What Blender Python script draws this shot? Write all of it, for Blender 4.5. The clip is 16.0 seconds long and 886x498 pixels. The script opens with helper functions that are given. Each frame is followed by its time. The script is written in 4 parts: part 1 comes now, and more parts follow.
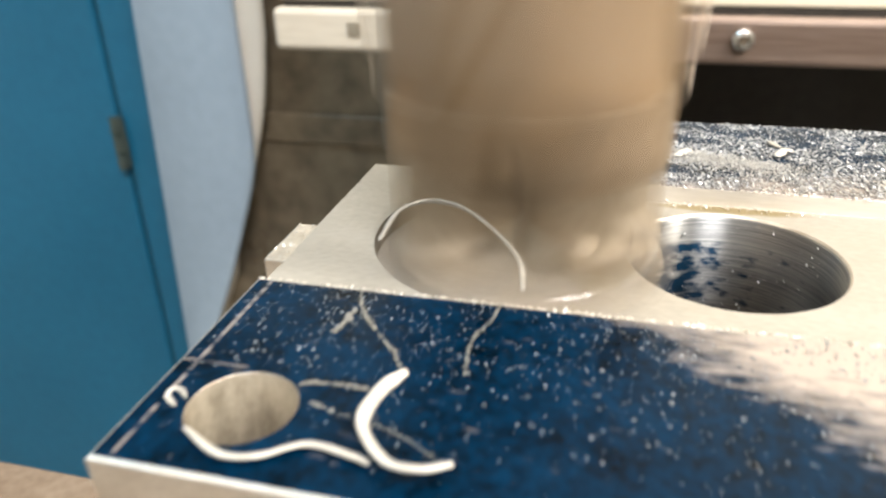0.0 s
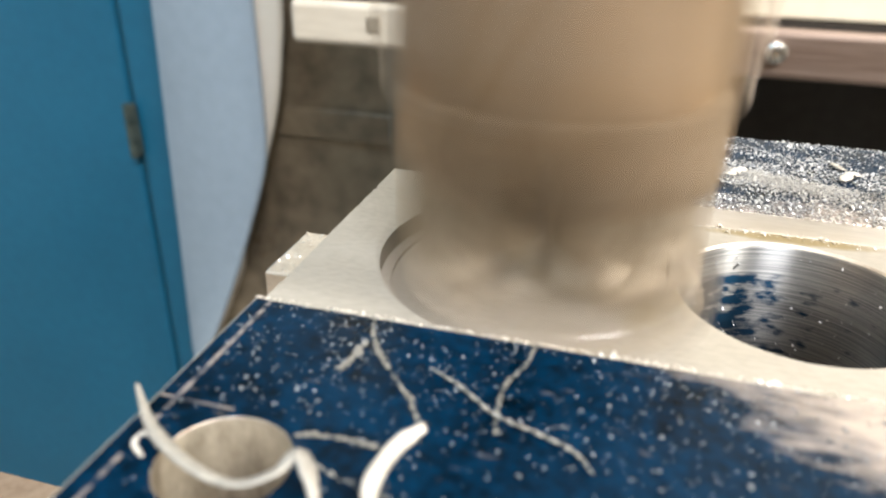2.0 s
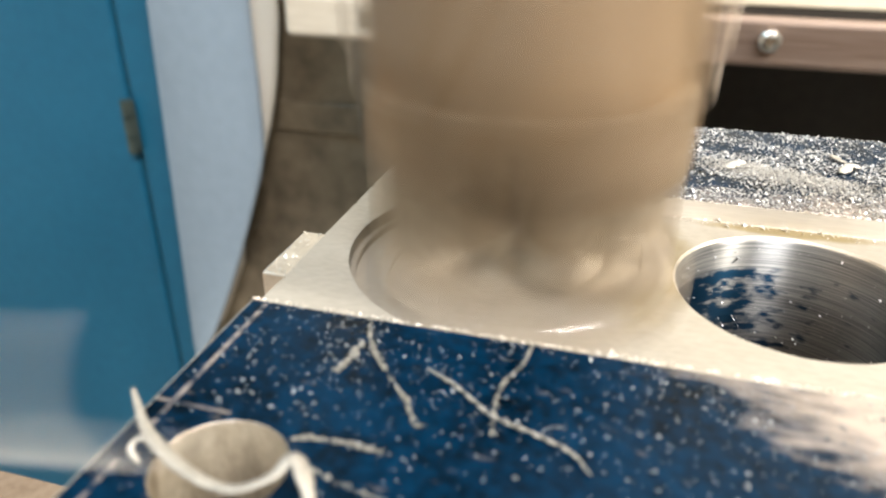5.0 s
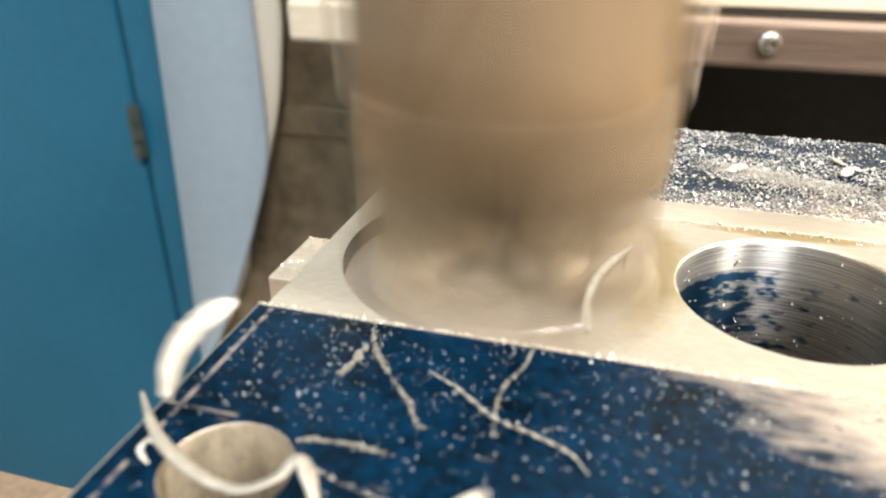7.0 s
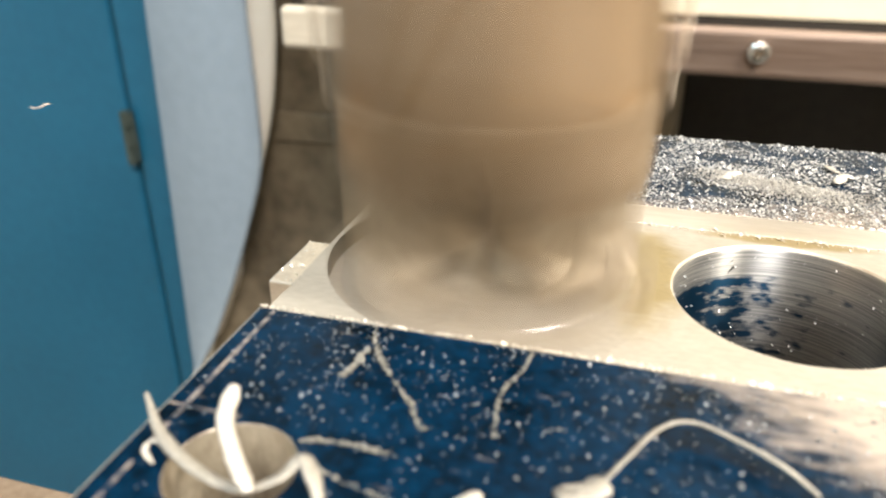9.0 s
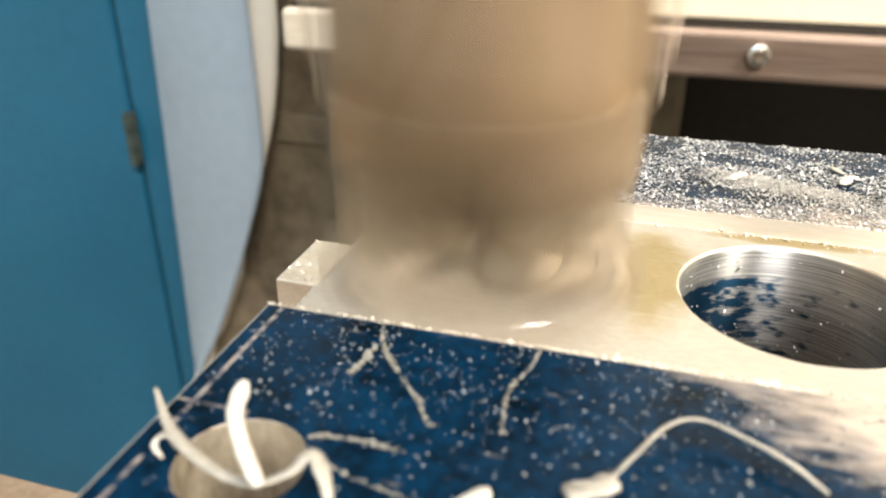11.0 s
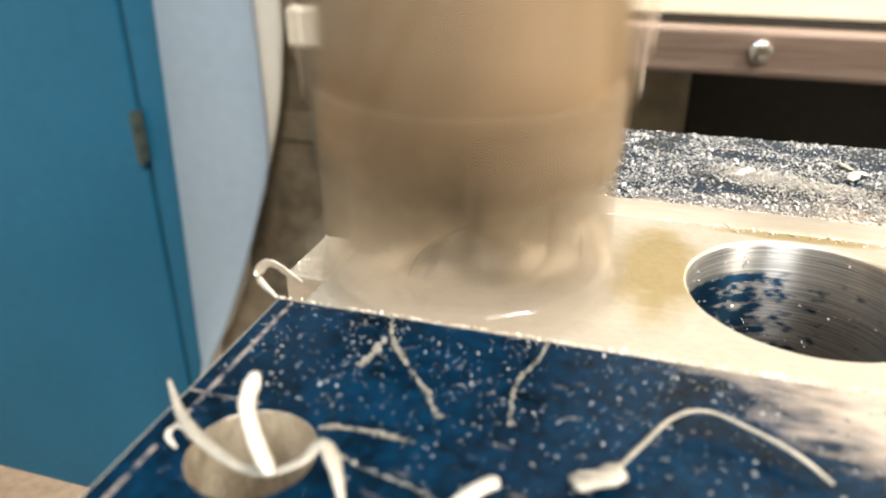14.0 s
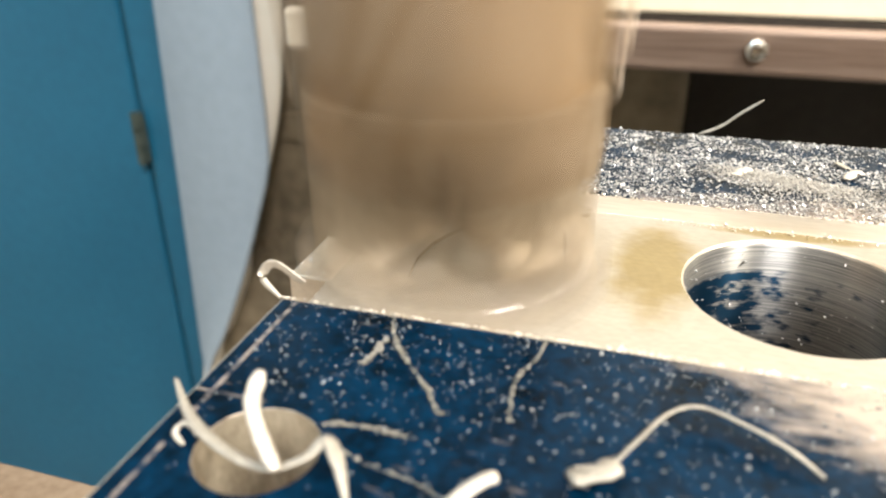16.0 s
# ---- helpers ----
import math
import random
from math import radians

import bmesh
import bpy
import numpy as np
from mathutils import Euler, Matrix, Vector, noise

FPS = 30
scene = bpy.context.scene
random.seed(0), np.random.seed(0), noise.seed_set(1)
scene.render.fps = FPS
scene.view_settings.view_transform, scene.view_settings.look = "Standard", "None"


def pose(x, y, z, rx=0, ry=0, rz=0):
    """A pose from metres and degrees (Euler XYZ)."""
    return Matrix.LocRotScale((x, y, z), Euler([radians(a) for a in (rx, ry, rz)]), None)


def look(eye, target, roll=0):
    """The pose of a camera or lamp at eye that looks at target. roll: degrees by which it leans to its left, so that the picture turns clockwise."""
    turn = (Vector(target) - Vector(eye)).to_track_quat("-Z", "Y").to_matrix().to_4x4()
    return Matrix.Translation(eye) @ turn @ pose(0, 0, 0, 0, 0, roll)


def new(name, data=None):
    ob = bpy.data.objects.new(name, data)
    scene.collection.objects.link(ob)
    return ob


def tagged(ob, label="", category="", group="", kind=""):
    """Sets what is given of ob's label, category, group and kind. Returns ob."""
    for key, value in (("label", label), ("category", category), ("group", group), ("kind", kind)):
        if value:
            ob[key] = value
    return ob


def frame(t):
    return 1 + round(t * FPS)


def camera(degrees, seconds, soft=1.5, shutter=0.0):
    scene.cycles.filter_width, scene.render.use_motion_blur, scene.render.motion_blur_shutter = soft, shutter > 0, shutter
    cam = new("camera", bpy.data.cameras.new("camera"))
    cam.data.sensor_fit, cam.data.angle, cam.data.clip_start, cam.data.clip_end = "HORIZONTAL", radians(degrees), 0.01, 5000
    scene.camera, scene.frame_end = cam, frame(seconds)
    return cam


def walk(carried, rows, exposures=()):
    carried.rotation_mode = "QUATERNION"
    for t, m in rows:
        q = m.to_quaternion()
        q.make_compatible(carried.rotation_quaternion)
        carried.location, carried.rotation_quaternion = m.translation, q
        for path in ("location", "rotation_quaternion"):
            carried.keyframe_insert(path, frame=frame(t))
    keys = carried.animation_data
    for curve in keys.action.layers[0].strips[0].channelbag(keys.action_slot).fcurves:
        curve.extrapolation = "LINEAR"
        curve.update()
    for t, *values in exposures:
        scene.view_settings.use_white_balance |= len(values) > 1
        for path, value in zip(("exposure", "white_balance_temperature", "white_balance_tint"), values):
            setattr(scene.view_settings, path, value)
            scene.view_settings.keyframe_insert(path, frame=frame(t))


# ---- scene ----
cam = camera(61.6, 16.0, soft=2.0, shutter=1.0)
cam.data.dof.use_dof = True
cam.data.dof.focus_distance, cam.data.dof.aperture_fstop = 0.185, 16.0
PATH = [
    (0.0, -0.01272, -0.00080, 0.30062, 14.290, -26.782, 1.212),
    (0.5, -0.01331, 0.01344, 0.29845, 14.005, -26.859, 0.573),
    (1.0, -0.01431, 0.02032, 0.29559, 14.001, -26.486, -0.736),
    (1.5, -0.01497, 0.02181, 0.29581, 14.738, -26.412, -0.531),
    (2.0, -0.01772, 0.01810, 0.29473, 16.246, -26.674, -0.855),
    (2.5, -0.01759, 0.01901, 0.29422, 15.835, -26.674, -0.971),
    (3.0, -0.01618, 0.01864, 0.29434, 15.844, -26.845, -0.875),
    (3.5, -0.01463, 0.01966, 0.29496, 15.768, -27.045, -0.443),
    (4.0, -0.01398, 0.01967, 0.29489, 15.851, -27.295, -0.449),
    (6.5, -0.00850, 0.01810, 0.29709, 16.494, -27.154, 0.323),
    (7.0, -0.00770, 0.01784, 0.29681, 16.479, -27.017, 0.281),
    (7.5, -0.00723, 0.01773, 0.29657, 16.347, -26.992, 0.080),
    (8.0, -0.00677, 0.01771, 0.29607, 16.152, -26.774, -0.058),
    (8.5, -0.00574, 0.01672, 0.29692, 16.117, -26.613, -0.050),
    (9.0, -0.00513, 0.01595, 0.29702, 16.163, -26.458, -0.114),
    (11.5, -0.00159, 0.01501, 0.29641, 16.452, -26.236, -0.189),
    (12.0, -0.00041, 0.01485, 0.29684, 16.423, -26.243, -0.089),
    (12.5, 0.00087, 0.01316, 0.29753, 16.554, -26.248, 0.044),
    (13.0, 0.00176, 0.01307, 0.29752, 16.729, -26.353, 0.135),
    (13.5, 0.00250, 0.01276, 0.29742, 16.853, -26.374, 0.182),
    (14.0, 0.00259, 0.01357, 0.29650, 16.948, -26.381, 0.103),
    (14.5, 0.00400, 0.01415, 0.29698, 16.879, -26.506, 0.277),
    (15.0, 0.00436, 0.01367, 0.29649, 16.900, -26.550, 0.099),
    (15.5, 0.00572, 0.01352, 0.29709, 16.813, -26.596, 0.282),
    (16.0, 0.00673, 0.01168, 0.29767, 17.016, -26.405, 0.386),
]
walk(cam, [(t, pose(x, y, z, 90 + pitch, roll, yaw)) for t, x, y, z, yaw, pitch, roll in PATH],
     exposures=[(0.0, -0.15, 5840, 10), (1.0, -0.23, 5760, 10), (2.0, -0.20, 5700, 10), (4.0, -0.17, 5790, 10), (8.0, -0.07, 6120, 10), (16.0, -0.07, 6160, 10)])

# feed of the machine table along x, metres per second, and the spindle's place
FEED = 0.0016
SPX, SPY, FLOOR_1, FLOOR_2, TOP = -0.0342, 0.1519, 0.2262, 0.2210, 0.2280
CUT_R = 0.0341
# the far rail stands lower than the near one; the channel ends at its wall
FAR_TOP, WALL_Y, FAR_X0 = 0.2257, 0.1912, -0.043

# ---- light ----
world = bpy.data.worlds.new("workshop_air")
scene.world = world
world.use_nodes = True
world.node_tree.nodes["Background"].inputs[0].default_value = (0.9, 0.95, 1.0, 1)
world.node_tree.nodes["Background"].inputs[1].default_value = 0.12


def area(name, eye, target, size, energy, colour, size_y=None):
    data = bpy.data.lights.new(name, "AREA")
    data.size, data.energy, data.color = size, energy, colour
    if size_y:
        data.shape, data.size_y = "RECTANGLE", size_y
    ob = new(name, data)
    ob.matrix_world = look(eye, target)
    return ob


area("work_lamp", (0.95, 0.02, 1.25), (-0.02, 0.17, 0.23), 0.28, 28.0, (1.0, 0.87, 0.69))
area("ceiling_light_warm", (-0.25, 0.1, 2.45), (-0.25, 0.5, 0), 1.2, 14.0, (1.0, 0.89, 0.75), 0.4)
area("ceiling_light_cool", (-1.6, -0.4, 2.4), (-0.9, 0.7, 0), 1.2, 22.0, (0.60, 0.86, 1.0), 0.6)
# unseen fill light, added to brighten the column, bar and casting
area("rear_fill_light", (0.85, -1.3, 2.4), (-0.45, 0.85, 0.0), 1.0, 104.0, (1.0, 0.91, 0.81), 0.4)


# ---- materials ----
def mat(name, col, col2, rough=0.5, metal=0.0, scale=60.0, bump=0.1, stretch=(1, 1, 1), fine=6.0, rough_var=0.15, dist=0.0002, coat=0.0):
    m = bpy.data.materials.new(name)
    m.use_nodes = True
    nt = m.node_tree
    bsdf = nt.nodes["Principled BSDF"]
    tc = nt.nodes.new("ShaderNodeTexCoord")
    mp = nt.nodes.new("ShaderNodeMapping")
    mp.inputs["Scale"].default_value = stretch
    nt.links.new(tc.outputs["Object"], mp.inputs[0])
    n1 = nt.nodes.new("ShaderNodeTexNoise")
    n1.inputs["Scale"].default_value, n1.inputs["Detail"].default_value = scale, 5
    n2 = nt.nodes.new("ShaderNodeTexNoise")
    n2.inputs["Scale"].default_value, n2.inputs["Detail"].default_value = scale * fine, 3
    for n in (n1, n2):
        nt.links.new(mp.outputs[0], n.inputs["Vector"])
    add = nt.nodes.new("ShaderNodeMath")
    add.operation = "MULTIPLY_ADD"
    add.inputs[1].default_value = 0.5
    nt.links.new(n2.outputs[0], add.inputs[0])
    half = nt.nodes.new("ShaderNodeMath")
    half.operation, half.inputs[1].default_value = "MULTIPLY", 0.5
    nt.links.new(n1.outputs[0], half.inputs[0])
    nt.links.new(half.outputs[0], add.inputs[2])
    ramp = nt.nodes.new("ShaderNodeValToRGB")
    ramp.color_ramp.elements[0].position, ramp.color_ramp.elements[1].position = 0.36, 0.64
    ramp.color_ramp.elements[0].color, ramp.color_ramp.elements[1].color = (*col, 1), (*col2, 1)
    nt.links.new(add.outputs[0], ramp.inputs[0])
    nt.links.new(ramp.outputs[0], bsdf.inputs["Base Color"])
    rr = nt.nodes.new("ShaderNodeMapRange")
    rr.inputs["From Min"].default_value, rr.inputs["From Max"].default_value = 0.3, 0.7
    rr.inputs["To Min"].default_value, rr.inputs["To Max"].default_value = max(0.02, rough - rough_var), min(1, rough + rough_var)
    nt.links.new(n1.outputs[0], rr.inputs[0])
    nt.links.new(rr.outputs[0], bsdf.inputs["Roughness"])
    bp = nt.nodes.new("ShaderNodeBump")
    bp.inputs["Strength"].default_value, bp.inputs["Distance"].default_value = bump, dist
    nt.links.new(n2.outputs[0], bp.inputs["Height"])
    nt.links.new(bp.outputs[0], bsdf.inputs["Normal"])
    bsdf.inputs["Metallic"].default_value = metal
    bsdf.inputs["Coat Weight"].default_value = coat
    return m


def math_node(nt, op, a, b=None, c=None, clamp=False):
    n = nt.nodes.new("ShaderNodeMath")
    n.operation, n.use_clamp = op, clamp
    for i, v in enumerate((a, b, c)):
        if v is None:
            continue
        if isinstance(v, (int, float)):
            n.inputs[i].default_value = v
        else:
            nt.links.new(v, n.inputs[i])
    return n.outputs[0]


M_MILLED = mat("milled_aluminium", (0.415, 0.385, 0.33), (0.49, 0.46, 0.40), 0.56, 0.35, 60, 0.04, (1, 2.2, 1), 7, 0.05)
M_WALLCUT = mat("milled_flank", (0.72, 0.68, 0.61), (0.84, 0.80, 0.73), 0.5, 0.3, 120, 0.2, (0.2, 1, 3), 7, 0.08)
M_SIDE = mat("sawn_aluminium", (0.70, 0.64, 0.55), (0.86, 0.80, 0.70), 0.5, 0.85, 120, 0.25, (1, 1, 3), 6, 0.1)
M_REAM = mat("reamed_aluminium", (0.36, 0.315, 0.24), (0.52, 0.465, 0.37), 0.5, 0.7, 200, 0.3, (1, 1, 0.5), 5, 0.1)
# cut flank with the cutter's shade and dark reflection put into its colour
M_FLANK = mat("shaded_cut_flank", (0.16, 0.135, 0.095), (0.27, 0.235, 0.175), 0.4, 1.0, 120, 0.2, (0.2, 1, 3), 7, 0.08)
M_BURR = mat("torn_burr", (0.75, 0.72, 0.66), (0.95, 0.92, 0.86), 0.35, 0.8, 400, 0.3)
M_CHIP = mat("white_chip", (0.66, 0.61, 0.53), (0.82, 0.78, 0.70), 0.42, 0.25, 300, 0.2, (1, 1, 1), 5, 0.12)
M_CHIP_GREY = mat("greyish_chip", (0.34, 0.325, 0.29), (0.54, 0.51, 0.45), 0.45, 0.4, 300, 0.2, (1, 1, 1), 5, 0.1)
M_HAIR = mat("dull_chip", (0.15, 0.15, 0.14), (0.36, 0.34, 0.29), 0.6, 0.2, 500, 0.2)
M_SPECK = mat("dull_specks", (0.06, 0.085, 0.11), (0.52, 0.54, 0.56), 0.33, 0.35, 900, 0.2)
M_FLECK = mat("bright_flecks", (0.30, 0.32, 0.35), (0.82, 0.82, 0.82), 0.32, 0.5, 900, 0.2)
M_PILE = mat("packed_swarf", (0.40, 0.39, 0.37), (0.66, 0.63, 0.58), 0.5, 0.4, 700, 0.6, (1, 1, 1), 4, 0.1, 0.0006)
M_HEAP = mat("pale_swarf_heap", (0.44, 0.43, 0.41), (0.66, 0.64, 0.60), 0.55, 0.2, 700, 0.5, (1, 1, 1), 4, 0.1, 0.0006)
M_TOOL = mat("worn_tool_steel", (0.31, 0.215, 0.12), (0.43, 0.31, 0.19), 0.40, 0.75, 60, 0.15, (1, 1, 0.2), 6, 0.08)
M_WOUND = mat("wound_chip", (0.70, 0.61, 0.49), (0.86, 0.77, 0.65), 0.6, 0.1, 200, 0.2)
M_TOOTH = mat("dark_tool_steel", (0.36, 0.295, 0.205), (0.50, 0.42, 0.31), 0.46, 0.4, 80, 0.15)
M_FLUTE = mat("ground_tool_steel", (0.36, 0.31, 0.25), (0.54, 0.48, 0.40), 0.45, 0.7, 80, 0.15, (1, 1, 0.3), 6, 0.08)
M_STEEL = mat("ground_steel_bar", (0.28, 0.205, 0.165), (0.42, 0.325, 0.27), 0.42, 0.7, 14, 0.12, (0.15, 1, 3), 9, 0.1, 0.0008)
M_SCREW = mat("screw_zinc", (0.6, 0.58, 0.54), (0.85, 0.83, 0.8), 0.28, 1.0, 150, 0.2)
M_CREAM = mat("cream_machine_enamel", (0.84, 0.77, 0.60), (0.88, 0.82, 0.66), 0.4, 0.0, 5, 0.06, (1, 1, 1), 12, 0.08, 0.001)
M_WHITE = mat("pale_blue_machine_enamel", (0.365, 0.455, 0.55), (0.41, 0.505, 0.605), 0.38, 0.0, 4, 0.06, (1, 1, 1), 14, 0.08, 0.001)
M_RIM = mat("cream_edge_enamel", (0.88, 0.83, 0.73), (0.92, 0.87, 0.78), 0.4, 0.0, 5, 0.06, (1, 1, 1), 12, 0.08, 0.001)
# cream that carries the bright reflection on the steel bar's end
M_BAR_END = mat("bar_sheen_cream", (0.60, 0.54, 0.44), (0.72, 0.66, 0.55), 0.4, 0.0, 9, 0.08, (0.3, 1, 2), 9, 0.1, 0.0006)
M_DARK = mat("oily_dark_casting", (0.10, 0.08, 0.053), (0.32, 0.263, 0.183), 0.34, 0.1, 5, 0.15, (1, 1, 1), 5, 0.12, 0.003)
# near-black that stands in for the shade in the recess and gap
M_BLACK = mat("shade_black", (0.020, 0.016, 0.012), (0.034, 0.028, 0.021), 0.6, 0.0, 12, 0.1)
M_BLUE = mat("blue_cabinet_paint", (0.016, 0.135, 0.245), (0.022, 0.165, 0.295), 0.36, 0.0, 5, 0.08, (1, 1, 1), 10, 0.08, 0.001)
# dark blue that stands in for the shade in the door gap
M_GAP = mat("gap_shade_blue", (0.011, 0.055, 0.085), (0.018, 0.080, 0.12), 0.6, 0.0, 30, 0.1)
M_HINGE = mat("dull_brass_hinge", (0.07, 0.10, 0.09), (0.16, 0.19, 0.16), 0.5, 0.5, 60, 0.2)
M_TABLE = mat("worn_cast_iron", (0.27, 0.19, 0.125), (0.40, 0.30, 0.21), 0.55, 0.3, 40, 0.3, (1, 1, 1), 6, 0.1, 0.0004)
M_WALL = mat("workshop_wall", (0.62, 0.58, 0.50), (0.70, 0.66, 0.58), 0.8, 0.0, 3, 0.1, (1, 1, 1), 20, 0.05, 0.002)
M_FLOOR = mat("concrete_floor", (0.26, 0.25, 0.23), (0.36, 0.35, 0.32), 0.75, 0.0, 4, 0.2, (1, 1, 1), 14, 0.1, 0.002)


def dye_material(name, smear_at, lines):
    """Blue layout dye over aluminium, rubbed off in streaks and scribed through with a few lines."""
    m = mat(name, (0.0002, 0.0036, 0.0085), (0.0004, 0.021, 0.056), 0.36, 0.22, 70, 0.10, (1, 1, 1), 8, 0.12, 0.0002, 0.0)
    nt = m.node_tree
    bsdf = nt.nodes["Principled BSDF"]
    bsdf.inputs["Specular IOR Level"].default_value = 0.1
    ramp = bsdf.inputs["Base Color"].links[0].from_socket
    tc = nt.nodes["Texture Coordinate"]
    sep = nt.nodes.new("ShaderNodeSeparateXYZ")
    nt.links.new(tc.outputs["Object"], sep.inputs[0])
    x, y = sep.outputs[0], sep.outputs[1]
    mp = nt.nodes.new("ShaderNodeMapping")
    mp.inputs["Scale"].default_value = (0.35, 1.2, 1)
    mp.inputs["Rotation"].default_value = (0, 0, 0.25)
    nt.links.new(tc.outputs["Object"], mp.inputs[0])
    streak = nt.nodes.new("ShaderNodeTexNoise")
    streak.inputs["Scale"].default_value, streak.inputs["Detail"].default_value = 420, 8
    nt.links.new(mp.outputs[0], streak.inputs["Vector"])
    wide = nt.nodes.new("ShaderNodeTexNoise")
    wide.inputs["Scale"].default_value, wide.inputs["Detail"].default_value = 70, 3
    nt.links.new(tc.outputs["Object"], wide.inputs["Vector"])
    # rubbed patch
    ax, ay, c, amp = smear_at
    d = math_node(nt, "ADD", math_node(nt, "MULTIPLY", x, ax), math_node(nt, "MULTIPLY_ADD", y, ay, c))
    d = math_node(nt, "ADD", d, math_node(nt, "MULTIPLY_ADD", streak.outputs[0], amp, -amp / 2))
    d = math_node(nt, "ADD", d, math_node(nt, "MULTIPLY_ADD", wide.outputs[0], amp, -amp / 2))
    mask = math_node(nt, "MULTIPLY", math_node(nt, "MULTIPLY", d, 45.0, clamp=True), 0.88)
    # thin rub marks all over
    rub = math_node(nt, "MULTIPLY_ADD", streak.outputs[0], 9.0, -6.0, clamp=True)
    mask = math_node(nt, "MAXIMUM", mask, math_node(nt, "MULTIPLY", rub, 0.2))
    for axis, at, lo, hi, w in lines:
        u, v = (x, y) if axis == "x" else (y, x)
        near = math_node(nt, "LESS_THAN", math_node(nt, "ABSOLUTE", math_node(nt, "ADD", u, -at)), w)
        inside = math_node(nt, "MULTIPLY", math_node(nt, "GREATER_THAN", v, lo), math_node(nt, "LESS_THAN", v, hi))
        worn = math_node(nt, "MULTIPLY_ADD", streak.outputs[0], 4.0, -1.4, clamp=True)
        mask = math_node(nt, "MAXIMUM", mask, math_node(nt, "MULTIPLY", math_node(nt, "MULTIPLY", near, inside), math_node(nt, "MULTIPLY", worn, 0.55)))
    mix = nt.nodes.new("ShaderNodeMix")
    mix.data_type = "RGBA"
    nt.links.new(mask, mix.inputs["Factor"])
    nt.links.new(ramp, mix.inputs[6])
    mix.inputs[7].default_value = (0.57, 0.49, 0.43, 1)
    nt.links.new(mix.outputs[2], bsdf.inputs["Base Color"])
    nt.links.new(math_node(nt, "MULTIPLY_ADD", mask, 0.45, 0.08), bsdf.inputs["Metallic"])
    return m


def bore_material():
    """Bored metal with feed lines and blue dye left low on one side of the wall."""
    m = mat("bored_aluminium", (0.15, 0.16, 0.17), (0.50, 0.50, 0.49), 0.42, 0.8, 24, 0.05, (1, 1, 110), 3, 0.06)
    nt = m.node_tree
    bsdf = nt.nodes["Principled BSDF"]
    ramp = bsdf.inputs["Base Color"].links[0].from_socket
    tc = nt.nodes["Texture Coordinate"]
    sep = nt.nodes.new("ShaderNodeSeparateXYZ")
    nt.links.new(tc.outputs["Object"], sep.inputs[0])
    mp = nt.nodes.new("ShaderNodeMapping")
    mp.inputs["Scale"].default_value = (1, 1, 2.2)
    nt.links.new(tc.outputs["Object"], mp.inputs[0])
    n = nt.nodes.new("ShaderNodeTexNoise")
    n.inputs["Scale"].default_value, n.inputs["Detail"].default_value = 190, 9
    nt.links.new(mp.outputs[0], n.inputs["Vector"])
    low = math_node(nt, "MULTIPLY_ADD", sep.outputs[2], -900.0, 192.2)
    side = math_node(nt, "MULTIPLY_ADD", sep.outputs[0], -70.0, 2.2)
    wear = math_node(nt, "MULTIPLY_ADD", n.outputs[0], 7.5, -4.0)
    mask = math_node(nt, "MULTIPLY", math_node(nt, "MULTIPLY_ADD", wear, 0.35, low, clamp=True), math_node(nt, "ADD", side, wear, clamp=True))
    mix = nt.nodes.new("ShaderNodeMix")
    mix.data_type = "RGBA"
    nt.links.new(mask, mix.inputs["Factor"])
    nt.links.new(ramp, mix.inputs[6])
    mix.inputs[7].default_value = (0.005, 0.036, 0.082, 1)
    nt.links.new(mix.outputs[2], bsdf.inputs["Base Color"])
    turned(m, 0.96)
    return m


def turned(m, amount):
    """Fine turning marks round the axis: the gloss spreads along it."""
    nt = m.node_tree
    bsdf = nt.nodes["Principled BSDF"]
    tan = nt.nodes.new("ShaderNodeTangent")
    tan.direction_type, tan.axis = "RADIAL", "Z"
    nt.links.new(tan.outputs[0], bsdf.inputs["Tangent"])
    bsdf.inputs["Anisotropic"].default_value = amount
    bsdf.inputs["Anisotropic Rotation"].default_value = 0.25


def cutter_marks(m):
    """Fine arcs that the feeding cutter leaves, as relief and a change of gloss."""
    nt = m.node_tree
    bsdf = nt.nodes["Principled BSDF"]
    tc = nt.nodes["Texture Coordinate"]
    sep = nt.nodes.new("ShaderNodeSeparateXYZ")
    nt.links.new(tc.outputs["Object"], sep.inputs[0])
    dy = math_node(nt, "ADD", sep.outputs[1], -SPY)
    root = math_node(nt, "SQRT", math_node(nt, "MAXIMUM", math_node(nt, "SUBTRACT", CUT_R ** 2 * 1.02, math_node(nt, "MULTIPLY", dy, dy)), 0.0))
    out = None
    for sign, pitch, amp in ((-1.0, 0.0013, 0.6), (1.0, 0.0031, 0.4)):
        f = math_node(nt, "MULTIPLY_ADD", root, sign, sep.outputs[0])
        n = nt.nodes.new("ShaderNodeTexNoise")
        n.noise_dimensions = "1D"
        n.inputs["Scale"].default_value, n.inputs["Detail"].default_value = 1 / pitch, 4
        nt.links.new(f, n.inputs["W"])
        v = math_node(nt, "MULTIPLY", n.outputs[0], amp)
        out = v if out is None else math_node(nt, "ADD", out, v)
    old = bsdf.inputs["Normal"].links[0].from_node
    bp = nt.nodes.new("ShaderNodeBump")
    bp.inputs["Strength"].default_value, bp.inputs["Distance"].default_value = 0.10, 0.0002
    nt.links.new(out, bp.inputs["Height"])
    nt.links.new(old.outputs[0], bp.inputs["Normal"])
    nt.links.new(bp.outputs[0], bsdf.inputs["Normal"])
    r_old = bsdf.inputs["Roughness"].links[0].from_socket
    nt.links.new(math_node(nt, "ADD", r_old, math_node(nt, "MULTIPLY_ADD", out, 0.35, -0.17)), bsdf.inputs["Roughness"])


